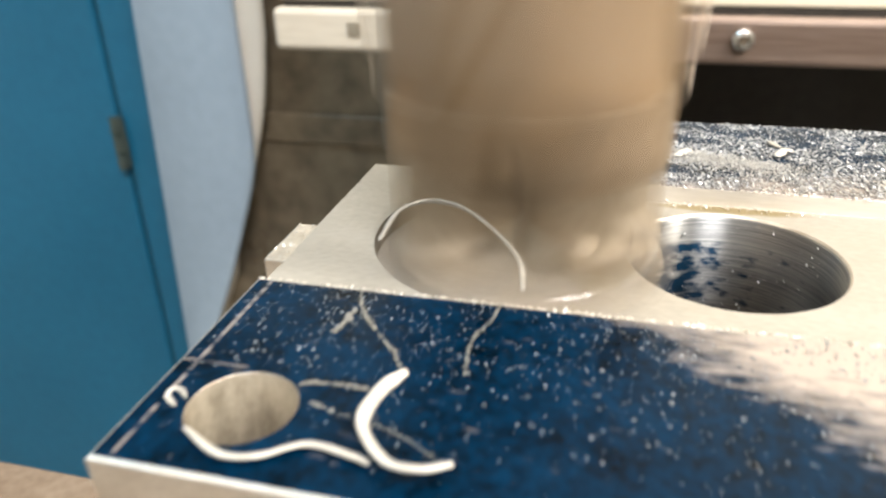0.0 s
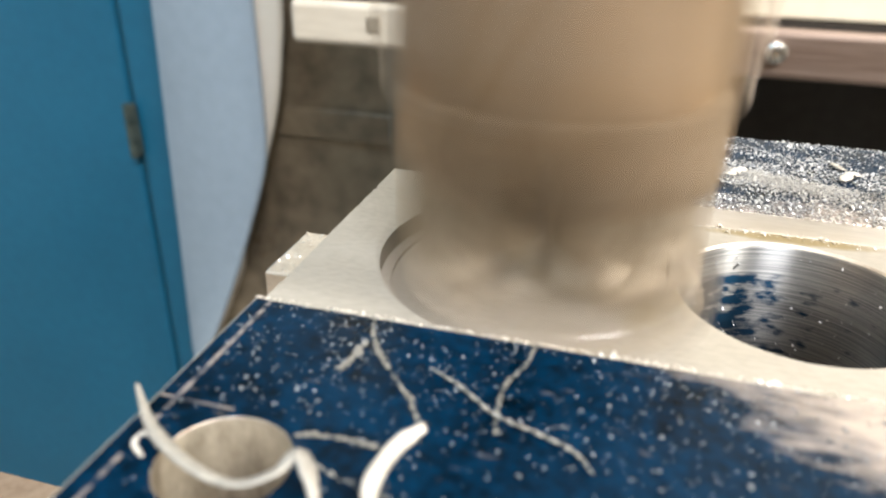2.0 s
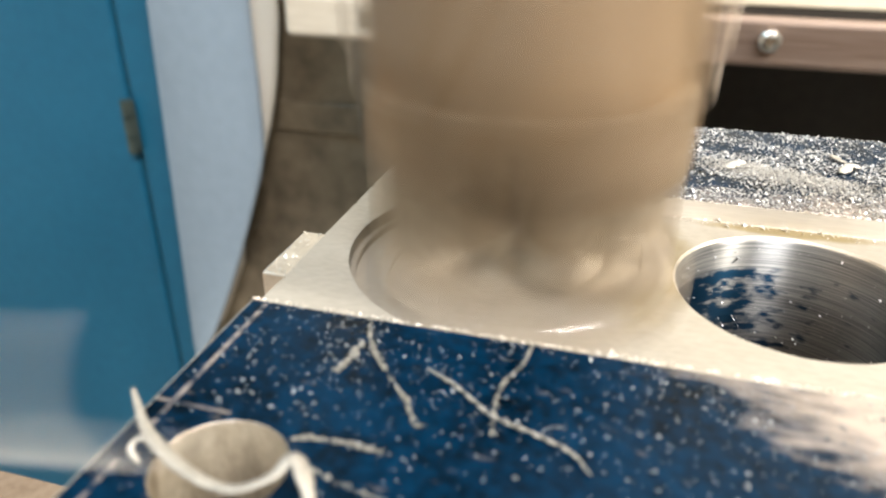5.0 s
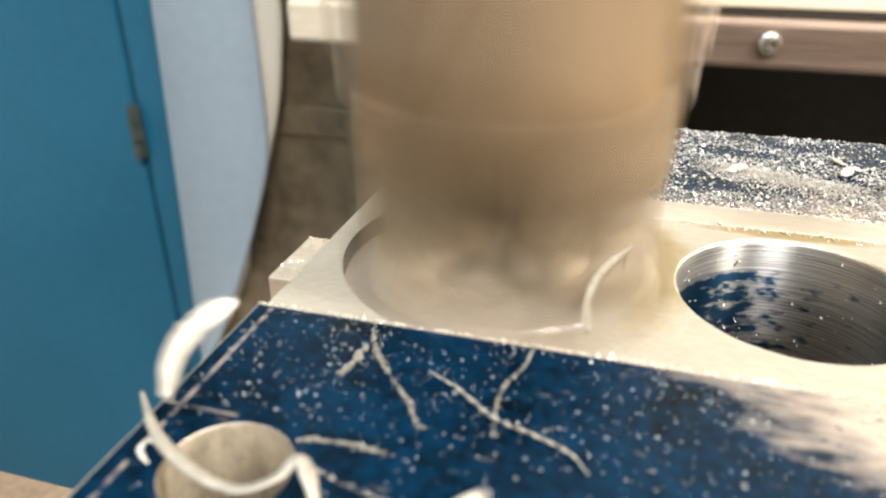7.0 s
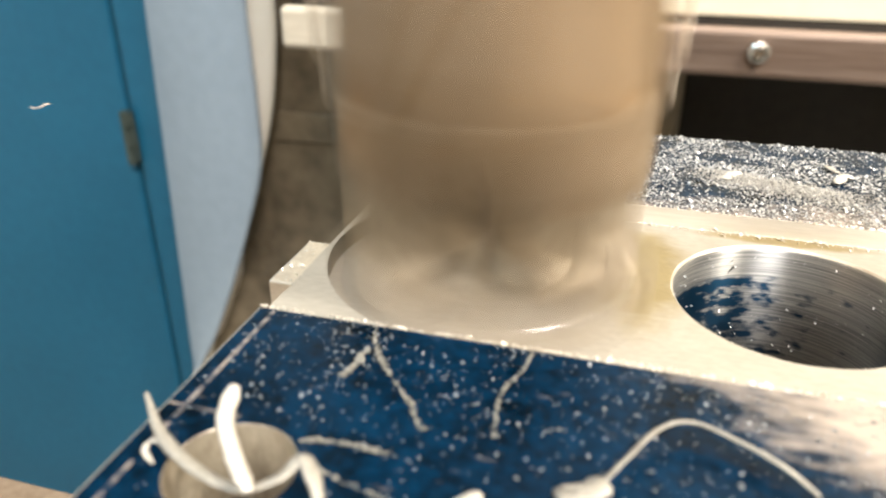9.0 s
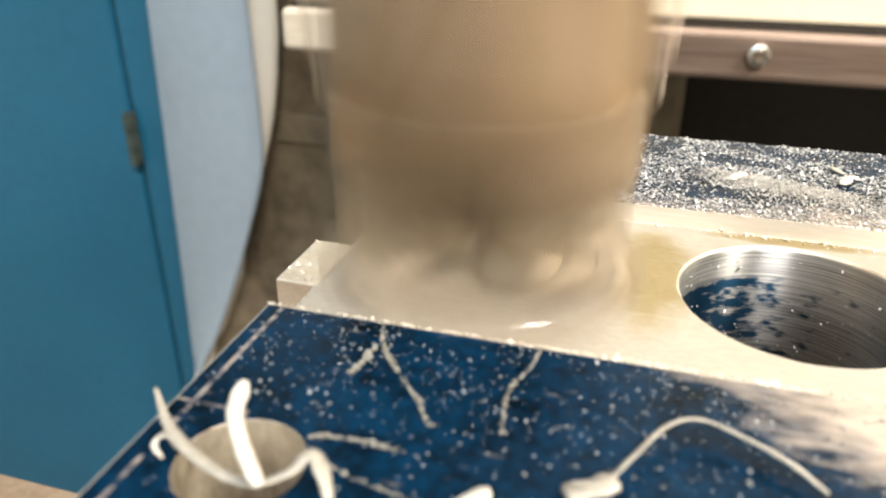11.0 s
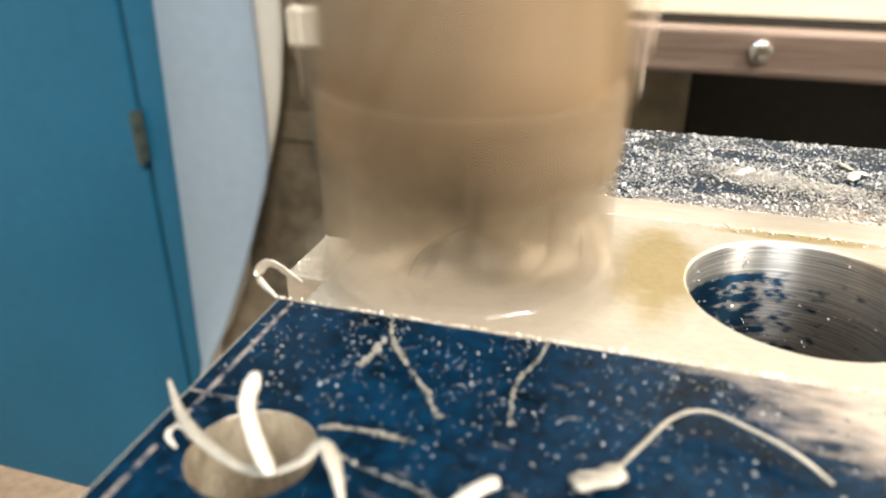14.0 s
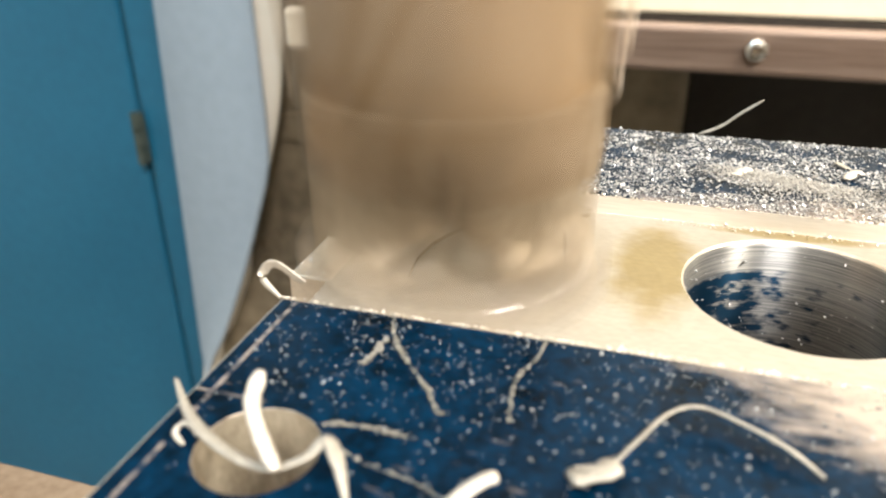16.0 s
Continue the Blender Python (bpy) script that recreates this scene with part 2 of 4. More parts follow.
def shade_tint(m, cx, cy, rx, ry):
    """A thin yellowish tint in one ragged spot, standing in for dull reflection and shade."""
    nt = m.node_tree
    bsdf = nt.nodes["Principled BSDF"]
    ramp = bsdf.inputs["Base Color"].links[0].from_socket
    tc = nt.nodes["Texture Coordinate"]
    sep = nt.nodes.new("ShaderNodeSeparateXYZ")
    nt.links.new(tc.outputs["Object"], sep.inputs[0])
    n = nt.nodes.new("ShaderNodeTexNoise")
    n.inputs["Scale"].default_value, n.inputs["Detail"].default_value = 160, 6
    nt.links.new(tc.outputs["Object"], n.inputs["Vector"])
    u = math_node(nt, "MULTIPLY", math_node(nt, "ADD", sep.outputs[0], -cx), 1 / rx)
    v = math_node(nt, "MULTIPLY", math_node(nt, "ADD", sep.outputs[1], -cy), 1 / ry)
    d = math_node(nt, "SQRT", math_node(nt, "ADD", math_node(nt, "MULTIPLY", u, u), math_node(nt, "MULTIPLY", v, v)))
    d = math_node(nt, "ADD", d, math_node(nt, "MULTIPLY_ADD", n.outputs[0], 0.9, -0.45))
    mask = math_node(nt, "MULTIPLY", math_node(nt, "MULTIPLY_ADD", d, -1.5, 1.95, clamp=True), 0.92)
    mix = nt.nodes.new("ShaderNodeMix")
    mix.data_type, mix.blend_type = "RGBA", "MULTIPLY"
    nt.links.new(mask, mix.inputs["Factor"])
    nt.links.new(ramp, mix.inputs[6])
    mix.inputs[7].default_value = (0.66, 0.565, 0.31, 1)
    nt.links.new(mix.outputs[2], bsdf.inputs["Base Color"])


cutter_marks(M_MILLED)
turned(M_TOOL, 0.7)
# beside the bore: a brown reflection put into the bed's colour
shade_tint(M_MILLED, -0.0045, 0.164, 0.0092, 0.021)
# between bore and wall: the shade of the narrow strip, coloured in
shade_tint(M_MILLED, 0.0257, 0.1885, 0.018, 0.0022)
M_BORE = bore_material()
M_DYE_NEAR = dye_material("blue_layout_dye", (0.75, 1.0, -0.1150, 0.036), (("x", -0.0672, 0.066, 0.117, 0.0004), ("y", 0.0893, -0.0705, -0.058, 0.0003)))
M_DYE_FAR = dye_material("dusty_layout_dye", (0.22, -1.0, 0.1965, 0.028), ())


# ---- mesh helpers ----
def part(name, bm, material, parent=None, label="", smooth=False):
    me = bpy.data.meshes.new(name)
    bmesh.ops.recalc_face_normals(bm, faces=bm.faces)
    bm.to_mesh(me)
    bm.free()
    for mm in (material if isinstance(material, (list, tuple)) else (material,)):
        me.materials.append(mm)
    if smooth:
        me.polygons.foreach_set("use_smooth", [True] * len(me.polygons))
    ob = new(name, me)
    if parent:
        ob.parent = parent
    if label:
        ob["label"] = label
    return ob


def empty(name, label, category, group="", kind="", at=(0, 0, 0)):
    ob = new(name)
    ob.location = at
    ob.empty_display_size = 0.02
    return tagged(ob, label, category, group, kind)


def box(x0, x1, y0, y1, z0, z1, bevel=0.0, seg=2):
    bm = bmesh.new()
    bmesh.ops.create_cube(bm, size=1.0)
    for v in bm.verts:
        v.co = Vector((x0 + (v.co.x + 0.5) * (x1 - x0), y0 + (v.co.y + 0.5) * (y1 - y0), z0 + (v.co.z + 0.5) * (z1 - z0)))
    if bevel:
        bmesh.ops.bevel(bm, geom=bm.edges[:], offset=bevel, segments=seg, affect="EDGES", profile=0.5)
    return bm


def block_with_bore(x0, x1, y0, y1, z0, z1, cx, cy, r, top_mat=0, side_mat=1, bore_mat=2, cham=0.0004, n=96):
    """A rectangular block with one round bore through it and a small chamfer at its mouth."""
    bm = bmesh.new()
    ang = sorted(set([2 * math.pi * i / n - math.pi for i in range(n)] + [math.atan2(b - cy, a - cx) for a in (x0, x1) for b in (y0, y1)]))
    rows = []
    for a in ang:
        c, s = math.cos(a), math.sin(a)
        k = min(((x1 if c > 0 else x0) - cx) / c if abs(c) > 1e-9 else 9, ((y1 if s > 0 else y0) - cy) / s if abs(s) > 1e-9 else 9)
        e = 0.0006
        ox, oy = cx + k * c, cy + k * s
        ix, iy = min(max(ox, x0 + e), x1 - e), min(max(oy, y0 + e), y1 - e)
        jag = 0.3 * cham * math.sin(31 * a) * math.cos(17 * a)
        rows.append([bm.verts.new(p) for p in (
            (ox, oy, z0), (ox, oy, z1 - e * 0.6), (ix, iy, z1), (cx + (r + cham + jag) * c, cy + (r + cham + jag) * s, z1),
            (cx + r * c, cy + r * s, z1 - cham), (cx + r * c, cy + r * s, z0))])
    for i in range(len(rows)):
        a, b = rows[i], rows[(i + 1) % len(rows)]
        for j, m in enumerate((side_mat, side_mat, top_mat, side_mat, bore_mat)):
            f = bm.faces.new((a[j], b[j], b[j + 1], a[j + 1]))
            f.material_index = m
            f.smooth = m == bore_mat
        f = bm.faces.new((a[5], b[5], b[0], a[0]))
        f.material_index = side_mat
    return bm


def strip_solid(ys, left, right, z0, z1):
    """A flat solid between two curves x = left(y) and x = right(y)."""
    bm = bmesh.new()
    rows = []
    for y in ys:
        l, r = left(y), right(y)
        if r - l < 2e-5:
            r = l + 2e-5
        rows.append([bm.verts.new((x, y, z)) for x, z in ((l, z0), (r, z0), (r, z1), (l, z1))])
    for a, b in zip(rows, rows[1:]):
        for j in range(4):
            bm.faces.new((a[j], b[j], b[(j + 1) % 4], a[(j + 1) % 4]))
    bm.faces.new(rows[0])
    bm.faces.new(rows[-1])
    return bm


def spline(pts, n):
    """Smooth points through the control points."""
    p = [Vector(q) for q in pts]
    p = [2 * p[0] - p[1], *p, 2 * p[-1] - p[-2]]
    out = []
    for i in range(1, len(p) - 2):
        for k in range(n):
            t = k / n
            a, b, c, d = p[i - 1:i + 3]
            out.append(0.5 * (2 * b + (c - a) * t + (2 * a - 5 * b + 4 * c - d) * t * t + (3 * b - a - 3 * c + d) * t ** 3))
    return out + [p[-2]]


def ribbon(pts, width, thick, lean=0.6, twist=0.0, taper=0.25, n=9, rough=0.06, seed=1):
    """A curled chip: a thin ribbon with rounded edges along a curve, slightly ragged, leaning by an angle."""
    rng = random.Random(seed)
    path = spline(pts, n)
    bm = bmesh.new()
    rings = []
    last = len(path) - 1
    for i, p in enumerate(path):
        tan = (path[min(i + 1, last)] - path[max(i - 1, 0)]).normalized()
        side = tan.cross(Vector((0, 0, 1)))
        side = side.normalized() if side.length > 1e-6 else Vector((1, 0, 0))
        up = side.cross(tan)
        a = lean + twist * i / last
        u, v = side * math.cos(a) + up * math.sin(a), up * math.cos(a) - side * math.sin(a)
        e = min(1.0, taper + 4.0 * min(i, last - i) / last)
        w = 0.5 * width * e * (1 + rng.uniform(-rough, rough))
        ring = []
        for cu, cv in ((-1, 0), (-0.85, 0.7), (-0.3, 1), (0.3, 1.0), (0.85, 0.7), (1, 0), (0.85, -0.5), (0.3, -0.7), (-0.3, -0.7), (-0.85, -0.5)):
            bow = 0.18 * w * (1 - cu * cu)
            ring.append(bm.verts.new(p + u * (cu * w) + v * (cv * thick * 0.5 + bow)))
        rings.append(ring)
    m = len(rings[0])
    for a, b in zip(rings, rings[1:]):
        for j in range(m):
            bm.faces.new((a[j], a[(j + 1) % m], b[(j + 1) % m], b[j]))
    bm.faces.new(rings[0])
    bm.faces.new(rings[-1])
    return bm


def slivers(count, place, size, seed, bent=True):
    """Many small bent slivers of swarf in one mesh."""
    rng = random.Random(seed)
    verts, faces = [], []
    for _ in range(count):
        x, y, z = place(rng)
        s = rng.uniform(*size) * (1 if rng.random() < 0.85 else 1.7)
        a, tilt = rng.uniform(0, 2 * math.pi), rng.uniform(-0.7, 0.7)
        w, h = s * rng.uniform(0.18, 0.45), s * 0.10
        dx, dy = Vector((math.cos(a), math.sin(a), tilt)) * s * 0.5, Vector((-math.sin(a), math.cos(a), rng.uniform(-0.4, 0.4))) * w
        lift = Vector((0, 0, abs(tilt) * s * 0.5 + h))
        c = Vector((x, y, z)) + lift
        mid = Vector((0, 0, s * rng.uniform(0.05, 0.3))) if bent else Vector()
        k = len(verts)
        for q, o in ((-dx - dy, 0), (-dx + dy, 0), (-dy, 1), (dy, 1), (dx - dy * 0.6, 0), (dx + dy * 0.6, 0)):
            for sgn in (-h, h):
                verts.append(tuple(c + q + mid * o + Vector((0, 0, sgn))))
        for i in (0, 4):
            faces += [(k + i + 1, k + i + 3, k + i + 7, k + i + 5), (k + i, k + i + 4, k + i + 6, k + i + 2), (k + i, k + i + 1, k + i + 5, k + i + 4), (k + i + 2, k + i + 6, k + i + 7, k + i + 3)]
        faces += [(k, k + 2, k + 3, k + 1), (k + 8, k + 9, k + 11, k + 10)]
    return verts, faces


def stuff(name, data, material, label, category):
    me = bpy.data.meshes.new(name)
    me.from_pydata(*[data[0], [], data[1]])
    me.materials.append(material)
    return tagged(new(name, me), label, category, kind="stuff")


RIDERS = []


# ---- the workshop ----
def workshop():
    tagged(part("floor", box(-3, 3, -2.5, 3, -1.3, -1.2), M_FLOOR), "grey concrete workshop floor", "floor", kind="structure")
    tagged(part("ceiling", box(-3, 3, -2.5, 3, 2.6, 2.7), M_WALL), "plain pale workshop ceiling", "ceiling", kind="structure")
    for n, b in (("wall_north", (-3, 3, 3, 3.1, -1.2, 2.6)), ("wall_south", (-3, 3, -2.6, -2.5, -1.2, 2.6)), ("wall_east", (3, 3.1, -2.5, 3, -1.2, 2.6)), ("wall_west", (-3.1, -3, -2.5, 3, -1.2, 2.6))):
        tagged(part(n, box(*b), M_WALL), "plain cream workshop wall", "wall", kind="structure")


def blue_cabinet():
    c = empty("electrical_cabinet", "blue painted steel cabinet with a hinged door", "cabinet", at=(-1.1, 1.1, -1.2))
    base = Matrix.Translation(-c.location)

    def p(name, bm, m, label="", smooth=False, parent=None):
        bm.transform(base)
        return part(name, bm, m, parent or c, label, smooth)
    p("body", box(-1.75, -0.66, 1.03, 1.45, -1.2, 1.0, 0.006), M_BLUE)
    p("door", box(-1.74, -0.8205, 1.000, 1.028, -1.18, 0.98, 0.006, 3), M_BLUE, "flat blue door with scuffs")
    p("door_frame", box(-0.8135, -0.66, 1.002, 1.028, -1.2, 1.0, 0.004), M_BLUE)
    # added strip that gives the door gap its shade by colour
    p("door_gap_shade", box(-0.8205, -0.8135, 1.008, 1.026, -1.18, 0.98), M_GAP, "dark strip for the shade in the gap")
    h = p("hinge", box(-0.827, -0.807, 0.990, 1.001, -0.124, -0.036, 0.004, 2), M_HINGE, "dull green-grey metal hinge")
    for z0, z1 in ((-0.124, -0.096), (-0.094, -0.066), (-0.064, -0.036)):
        bm = bmesh.new()
        bmesh.ops.create_cone(bm, cap_ends=True, segments=14, radius1=0.0075, radius2=0.0075, depth=z1 - z0)
        bm.transform(Matrix.Translation((-0.817, 0.988, (z0 + z1) / 2)))
        p("hinge_knuckle", bm, M_HINGE, smooth=False, parent=h)


def pale_column():
    """A cream casting with one long curved edge behind a flat pale blue cover."""
    prof = [(-0.4845, 0.9), (-0.4846, 0.4), (-0.4850, 0.163), (-0.4906, 0.091), (-0.5040, 0.0143), (-0.5300, -0.070), (-0.5640, -0.1626), (-0.6040, -0.265), (-0.6560, -0.380), (-0.690, -0.45), (-0.700, -0.62)]
    edge = spline([(x + 0.002, 0, z) for x, z in prof], 8)
    front = spline([(x + 0.002, 0, z) for x, z in ((-0.5185, 0.9), (-0.5186, 0.4), (-0.5187, 0.163), (-0.5183, 0.09), (-0.5180, 0.016), (-0.5226, -0.0655), (-0.5528, -0.1568), (-0.5919, -0.258), (-0.6428, -0.3714), (-0.6700, -0.4212), (-0.683, -0.47), (-0.684, -0.60))], 8)
    t = empty("machine_column", "cream casting with a curved edge and pale blue cover", "machine column", at=(-0.57, 0.92, -0.62))

    def slab(rows_xz, y0, y1, r, x_left):
        bm = bmesh.new()
        rows = []
        for x, z, xl in rows_xz:
            rr = max(0.002, min(r, (x - xl) * 0.45))
            pts = [(xl, y1), (xl, y0 + 0.004), (xl + 0.003, y0)]
            if r > 0.02:
                pts += [(x - 1.3 * rr + 1.3 * rr * k / 6, y0 + 0.22 * rr * (k / 6) ** 2.5) for k in range(7)]
            else:
                pts += [(x - rr + rr * math.sin(k * math.pi / 12), y0 + rr - rr * math.cos(k * math.pi / 12)) for k in range(7)]
            pts += [(max(xl + 0.001, x - 0.08), y1)]
            rows.append([bm.verts.new(Vector((px, py, z)) - t.location) for px, py in pts])
        m = len(rows[0])
        for a, q in zip(rows, rows[1:]):
            for k in range(m):
                f = bm.faces.new((a[k], a[(k + 1) % m], q[(k + 1) % m], q[k]))
                f.smooth = 2 <= k <= 8
        bm.faces.new(rows[0])
        bm.faces.new(rows[-1])
        return bm
    part("casting", slab([(e.x, e.z, min(-0.62, e.x - 0.012)) for e in edge], 0.893, 0.985, 0.036, -0.70), M_RIM, t, "cream curved casting")
    cover = []
    for e in front:
        xl = -0.689 + 0.023 * max(0.0, min(1.0, (e.z + 0.4) / 0.56))
        cover.append((max(xl + 0.006, e.x), e.z, xl))
    part("cover", slab(cover, 0.882, 0.8915, 0.006, -0.69), M_WHITE, t, "flat pale blue enamelled cover")


def back_machine():
    t = empty("machine_guard", "cream enamelled sheet guard with a steel edge bar", "machine guard", at=(0.1, 0.68, 0.2))
    base = Matrix.Translation(-t.location)

    def p(name, bm, m, label="", smooth=False, parent=None):
        bm.transform(base)
        return part(name, bm, m, parent or t, label, smooth)
    p("panel", box(-0.345, 0.95, 0.664, 0.70, 0.199, 1.05, 0.003), M_CREAM, "cream enamelled panel")
    # separate bar end, its sheen put into the colour
    p("bar_end", box(-0.3425, -0.1405, 0.644, 0.660, 0.1565, 0.1945, 0.006, 4), M_BAR_END, "end of the bar with its bright reflection put in as cream")
    bar = p("edge_bar", box(-0.1400, 0.95, 0.644, 0.660, 0.1565, 0.1945, 0.005, 3), M_STEEL, "brushed steel bar")
    # shadow line between panel and bar, put in as a black strip
    p("gap_shade_strip", box(-0.338, 0.94, 0.662, 0.69, 0.180, 0.1985), M_BLACK)
    p("cover_plate", box(-0.268, -0.256, 0.6425, 0.6445, 0.171, 0.184, 0.0006), M_REAM, "small square dull plate", parent=bar)
    for x in (0.0674, 0.40, 0.73):
        bm = bmesh.new()
        rr = 0.0088
        prof = [(rr, 0.0), (rr, 0.002), (rr * 0.93, 0.0045), (rr * 0.72, 0.0062), (rr * 0.50, 0.0068), (rr * 0.46, 0.0040), (0.0001, 0.0040)]
        rows = []
        for k in range(24):
            a = 2 * math.pi * k / 24
            rows.append([bm.verts.new((x + r * math.cos(a), 0.6435 - d, 0.1778 + r * math.sin(a))) for r, d in prof])
        for k in range(24):
            a, b = rows[k], rows[(k + 1) % 24]
            for j in range(len(prof) - 1):
                bm.faces.new((a[j], a[j + 1], b[j + 1], b[j]))
        p("screw", bm, M_SCREW, "shiny round-head socket screw", parent=bar)
    g = empty("milling_machine", "dark oily brown machine casting behind the cutter", "milling machine", at=(-0.33, 1.07, -1.2))
    base = Matrix.Translation(-g.location)
    t = g
    p("casting", box(-0.70, 0.028, 0.95, 1.20, -1.2, 0.30, 0.01, 3), M_DARK, parent=g)
    for z0, z1, x1 in ((-0.034, -0.004, 0.02),):
        p("slide_rail", box(-0.66, x1, 0.942, 0.949, z0 - 0.008, z1 + 0.006, 0.0034, 4), M_DARK, "rounded oily slide rail", parent=g)
    # the recess's shade is put into the wall's black; the roof is unseen
    tagged(part("recess_wall", box(0.030, 1.4, 1.10, 1.2, -1.2, 0.5, 0.004), M_BLACK), "recess wall coloured black for the shade under the guard", "recess", kind="structure")
    tagged(part("recess_roof", box(-0.34, 1.4, 0.70, 1.2, 0.30, 0.32, 0.002), M_BLACK), "unseen black roof that keeps the recess dark", "recess", kind="structure")


# ---- machine table, vice and workpiece ----
def machine_table():
    t = empty("machine_table", "worn cast iron machine table with slots", "machine table", at=(0, 0.05, 0.05))
    base = Matrix.Translation(-t.location)
    for y0, y1 in ((0.118, 0.1705), (0.055, 0.103), (-0.008, 0.040), (-0.07, -0.023)):
        bm = box(-0.45, 0.45, y0, y1, 0.068, 0.10, 0.0012)
        bm.transform(base)
        part("table_land", bm, M_TABLE, t)
    bm = box(-0.45, 0.45, -0.07, 0.1705, 0.02, 0.0675, 0.002)
    bm.transform(base)
    part("table_body", bm, M_TABLE, t)
    RIDERS.append((t, t.location.copy()))
    bm = box(-0.30, 0.30, -0.06, 0.150, -1.2, 0.0195, 0.006)
    bm.transform(base)
    part("knee", bm, M_DARK, t, "dark cast knee under the table")
    v = empty("machine_vice", "grey steel vice under the workpiece", "vice", at=(0.04, 0.11, 0.10))
    base = Matrix.Translation(-v.location)
    for n, b in (("vice_body", (-0.055, 0.13, 0.075, 0.165, 0.10, 0.150)), ("parallel", (-0.05, 0.125, 0.085, 0.097, 0.1502, 0.1848)), ("parallel", (-0.05, 0.125, 0.145, 0.157, 0.1502, 0.1848))):
        bm = box(*b, 0.001)
        bm.transform(base)
        part(n, bm, M_TABLE, v)
    RIDERS.append((v, v.location.copy()))


X0, X1 = -0.0706, 0.150
SLICES = []


def arc(c):
    return lambda y: c - math.sqrt(max(0.0, CUT_R ** 2 - (y - SPY) ** 2))


def workpiece():
    w = empty("aluminium_plate", "thick aluminium plate with blue layout dye and a milled channel", "workpiece", at=(0.04, 0.15, 0.185))
    base = Matrix.Translation(-w.location)

    def p(name, bm, m, label=""):
        bm.transform(base)
        return part(name, bm, m, w, label)
    # the object coordinates of the dyed parts stay those of the plate's plan
    def q(name, bm, m, label=""):
        ob = part(name, bm, m, w, label)
        ob.location = -w.location
        return ob
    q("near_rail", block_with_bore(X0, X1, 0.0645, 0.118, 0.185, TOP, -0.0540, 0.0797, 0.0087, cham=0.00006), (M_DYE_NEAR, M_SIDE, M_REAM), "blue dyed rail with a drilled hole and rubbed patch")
    q("far_rail", box(FAR_X0, X1, WALL_Y, 0.2495, 0.185, FAR_TOP, 0.0004, 1), M_DYE_FAR, "blue dyed rail under a crust of swarf")
    q("channel_bed", block_with_bore(X0, X1, 0.1181, WALL_Y - 0.0001, 0.185, FLOOR_2, 0.0257, 0.1612, 0.0240), (M_MILLED, M_SIDE, M_SIDE), "bright milled bed with a bored hole")
    q("channel_wall", box(FAR_X0 - 0.0002, X1, WALL_Y - 0.00025, WALL_Y + 0.0001, FLOOR_2 - 0.001, FAR_TOP - 0.0003), M_WALLCUT, "flank left by the cutter")
    bm = bmesh.new()
    ring = []
    for k in range(96):
        a = 2 * math.pi * k / 96
        ring.append([bm.verts.new((0.0257 + r * math.cos(a), 0.1612 + r * math.sin(a), z)) for r, z in ((0.02395, 0.186), (0.02395, FLOOR_2 - 0.0006), (0.0237, FLOOR_2 - 0.0008), (0.0237, 0.186))])
    for k in range(96):
        p0, p1 = ring[k], ring[(k + 1) % 96]
        for j in range(4):
            f = bm.faces.new((p0[j], p1[j], p1[(j + 1) % 4], p0[(j + 1) % 4]))
            f.smooth = j == 2
    q("bore_wall", bm, M_BORE, "turned bore wall with streaks of blue dye")
    q("side_lug", box(X0 - 0.0087, X0 + 0.001, 0.1360, 0.1560, 0.200, 0.2222, 0.0005), M_SIDE, "square lug on the plate's flank")
    # the layer that the cutter takes off, in narrow crescents
    n = 22
    ys = [0.1183 + i * (0.1905 - 0.1183) / 76 for i in range(77)]
    c0 = SPX + 8 * FEED
    step = 16 * FEED / n
    for k in range(n):
        a, b = arc(c0 - k * step), arc(c0 - (k + 1) * step)
        cl = lambda f: (lambda y: max(X0 + 0.0002, f(y)))
        use = [y for y in ys if cl(a)(y) - cl(b)(y) > 3e-5]
        if len(use) < 3:
            continue
        runs, run = [], [use[0]]
        for y0, y1 in zip(use, use[1:]):
            if y1 - y0 > 0.0011:
                runs.append(run)
                run = []
            run.append(y1)
        runs.append(run)
        for run in runs:
            if len(run) > 1:
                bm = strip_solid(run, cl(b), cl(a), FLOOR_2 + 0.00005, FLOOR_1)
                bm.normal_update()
                # upright faces get the flank colour that has the shade in it
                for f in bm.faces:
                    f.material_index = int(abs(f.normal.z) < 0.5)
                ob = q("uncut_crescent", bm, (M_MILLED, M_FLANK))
                SLICES.append((ob, min((k + 0.9) * 16 / n, 11.0) if run[0] < SPY - 0.01 and len(runs) > 1 else (k + 0.9) * 16 / n, -w.location))
    cend = arc(c0 - n * step)
    for lo, hi in ((0.1183, SPY), (SPY, 0.1905)):
        use = [y for y in ys if lo <= y <= hi and cend(y) > X0 + 0.0002]
        if len(use) > 1:
            ob = q("uncut_corner", strip_solid(use, lambda y: X0 + 0.0002, cend, FLOOR_2, FLOOR_1), M_MILLED)
            if hi == SPY:
                SLICES.append((ob, 11.0, -w.location))
    # torn burr along the edges of the channel
    for name, y0, dens in (("near_burr", 0.1181, 420), ("far_burr", WALL_Y - 0.0002, 260)):
        rng = random.Random(7 if dens > 300 else 8)
        bm = bmesh.new()
        for _ in range(dens):
            x = rng.uniform(X0 if dens > 300 else FAR_X0, 0.10)
            s = rng.uniform(0.00008, 0.00028) * (2 if rng.random() < 0.07 else 1)
            t = bmesh.ops.create_icosphere(bm, subdivisions=1, radius=s)["verts"]
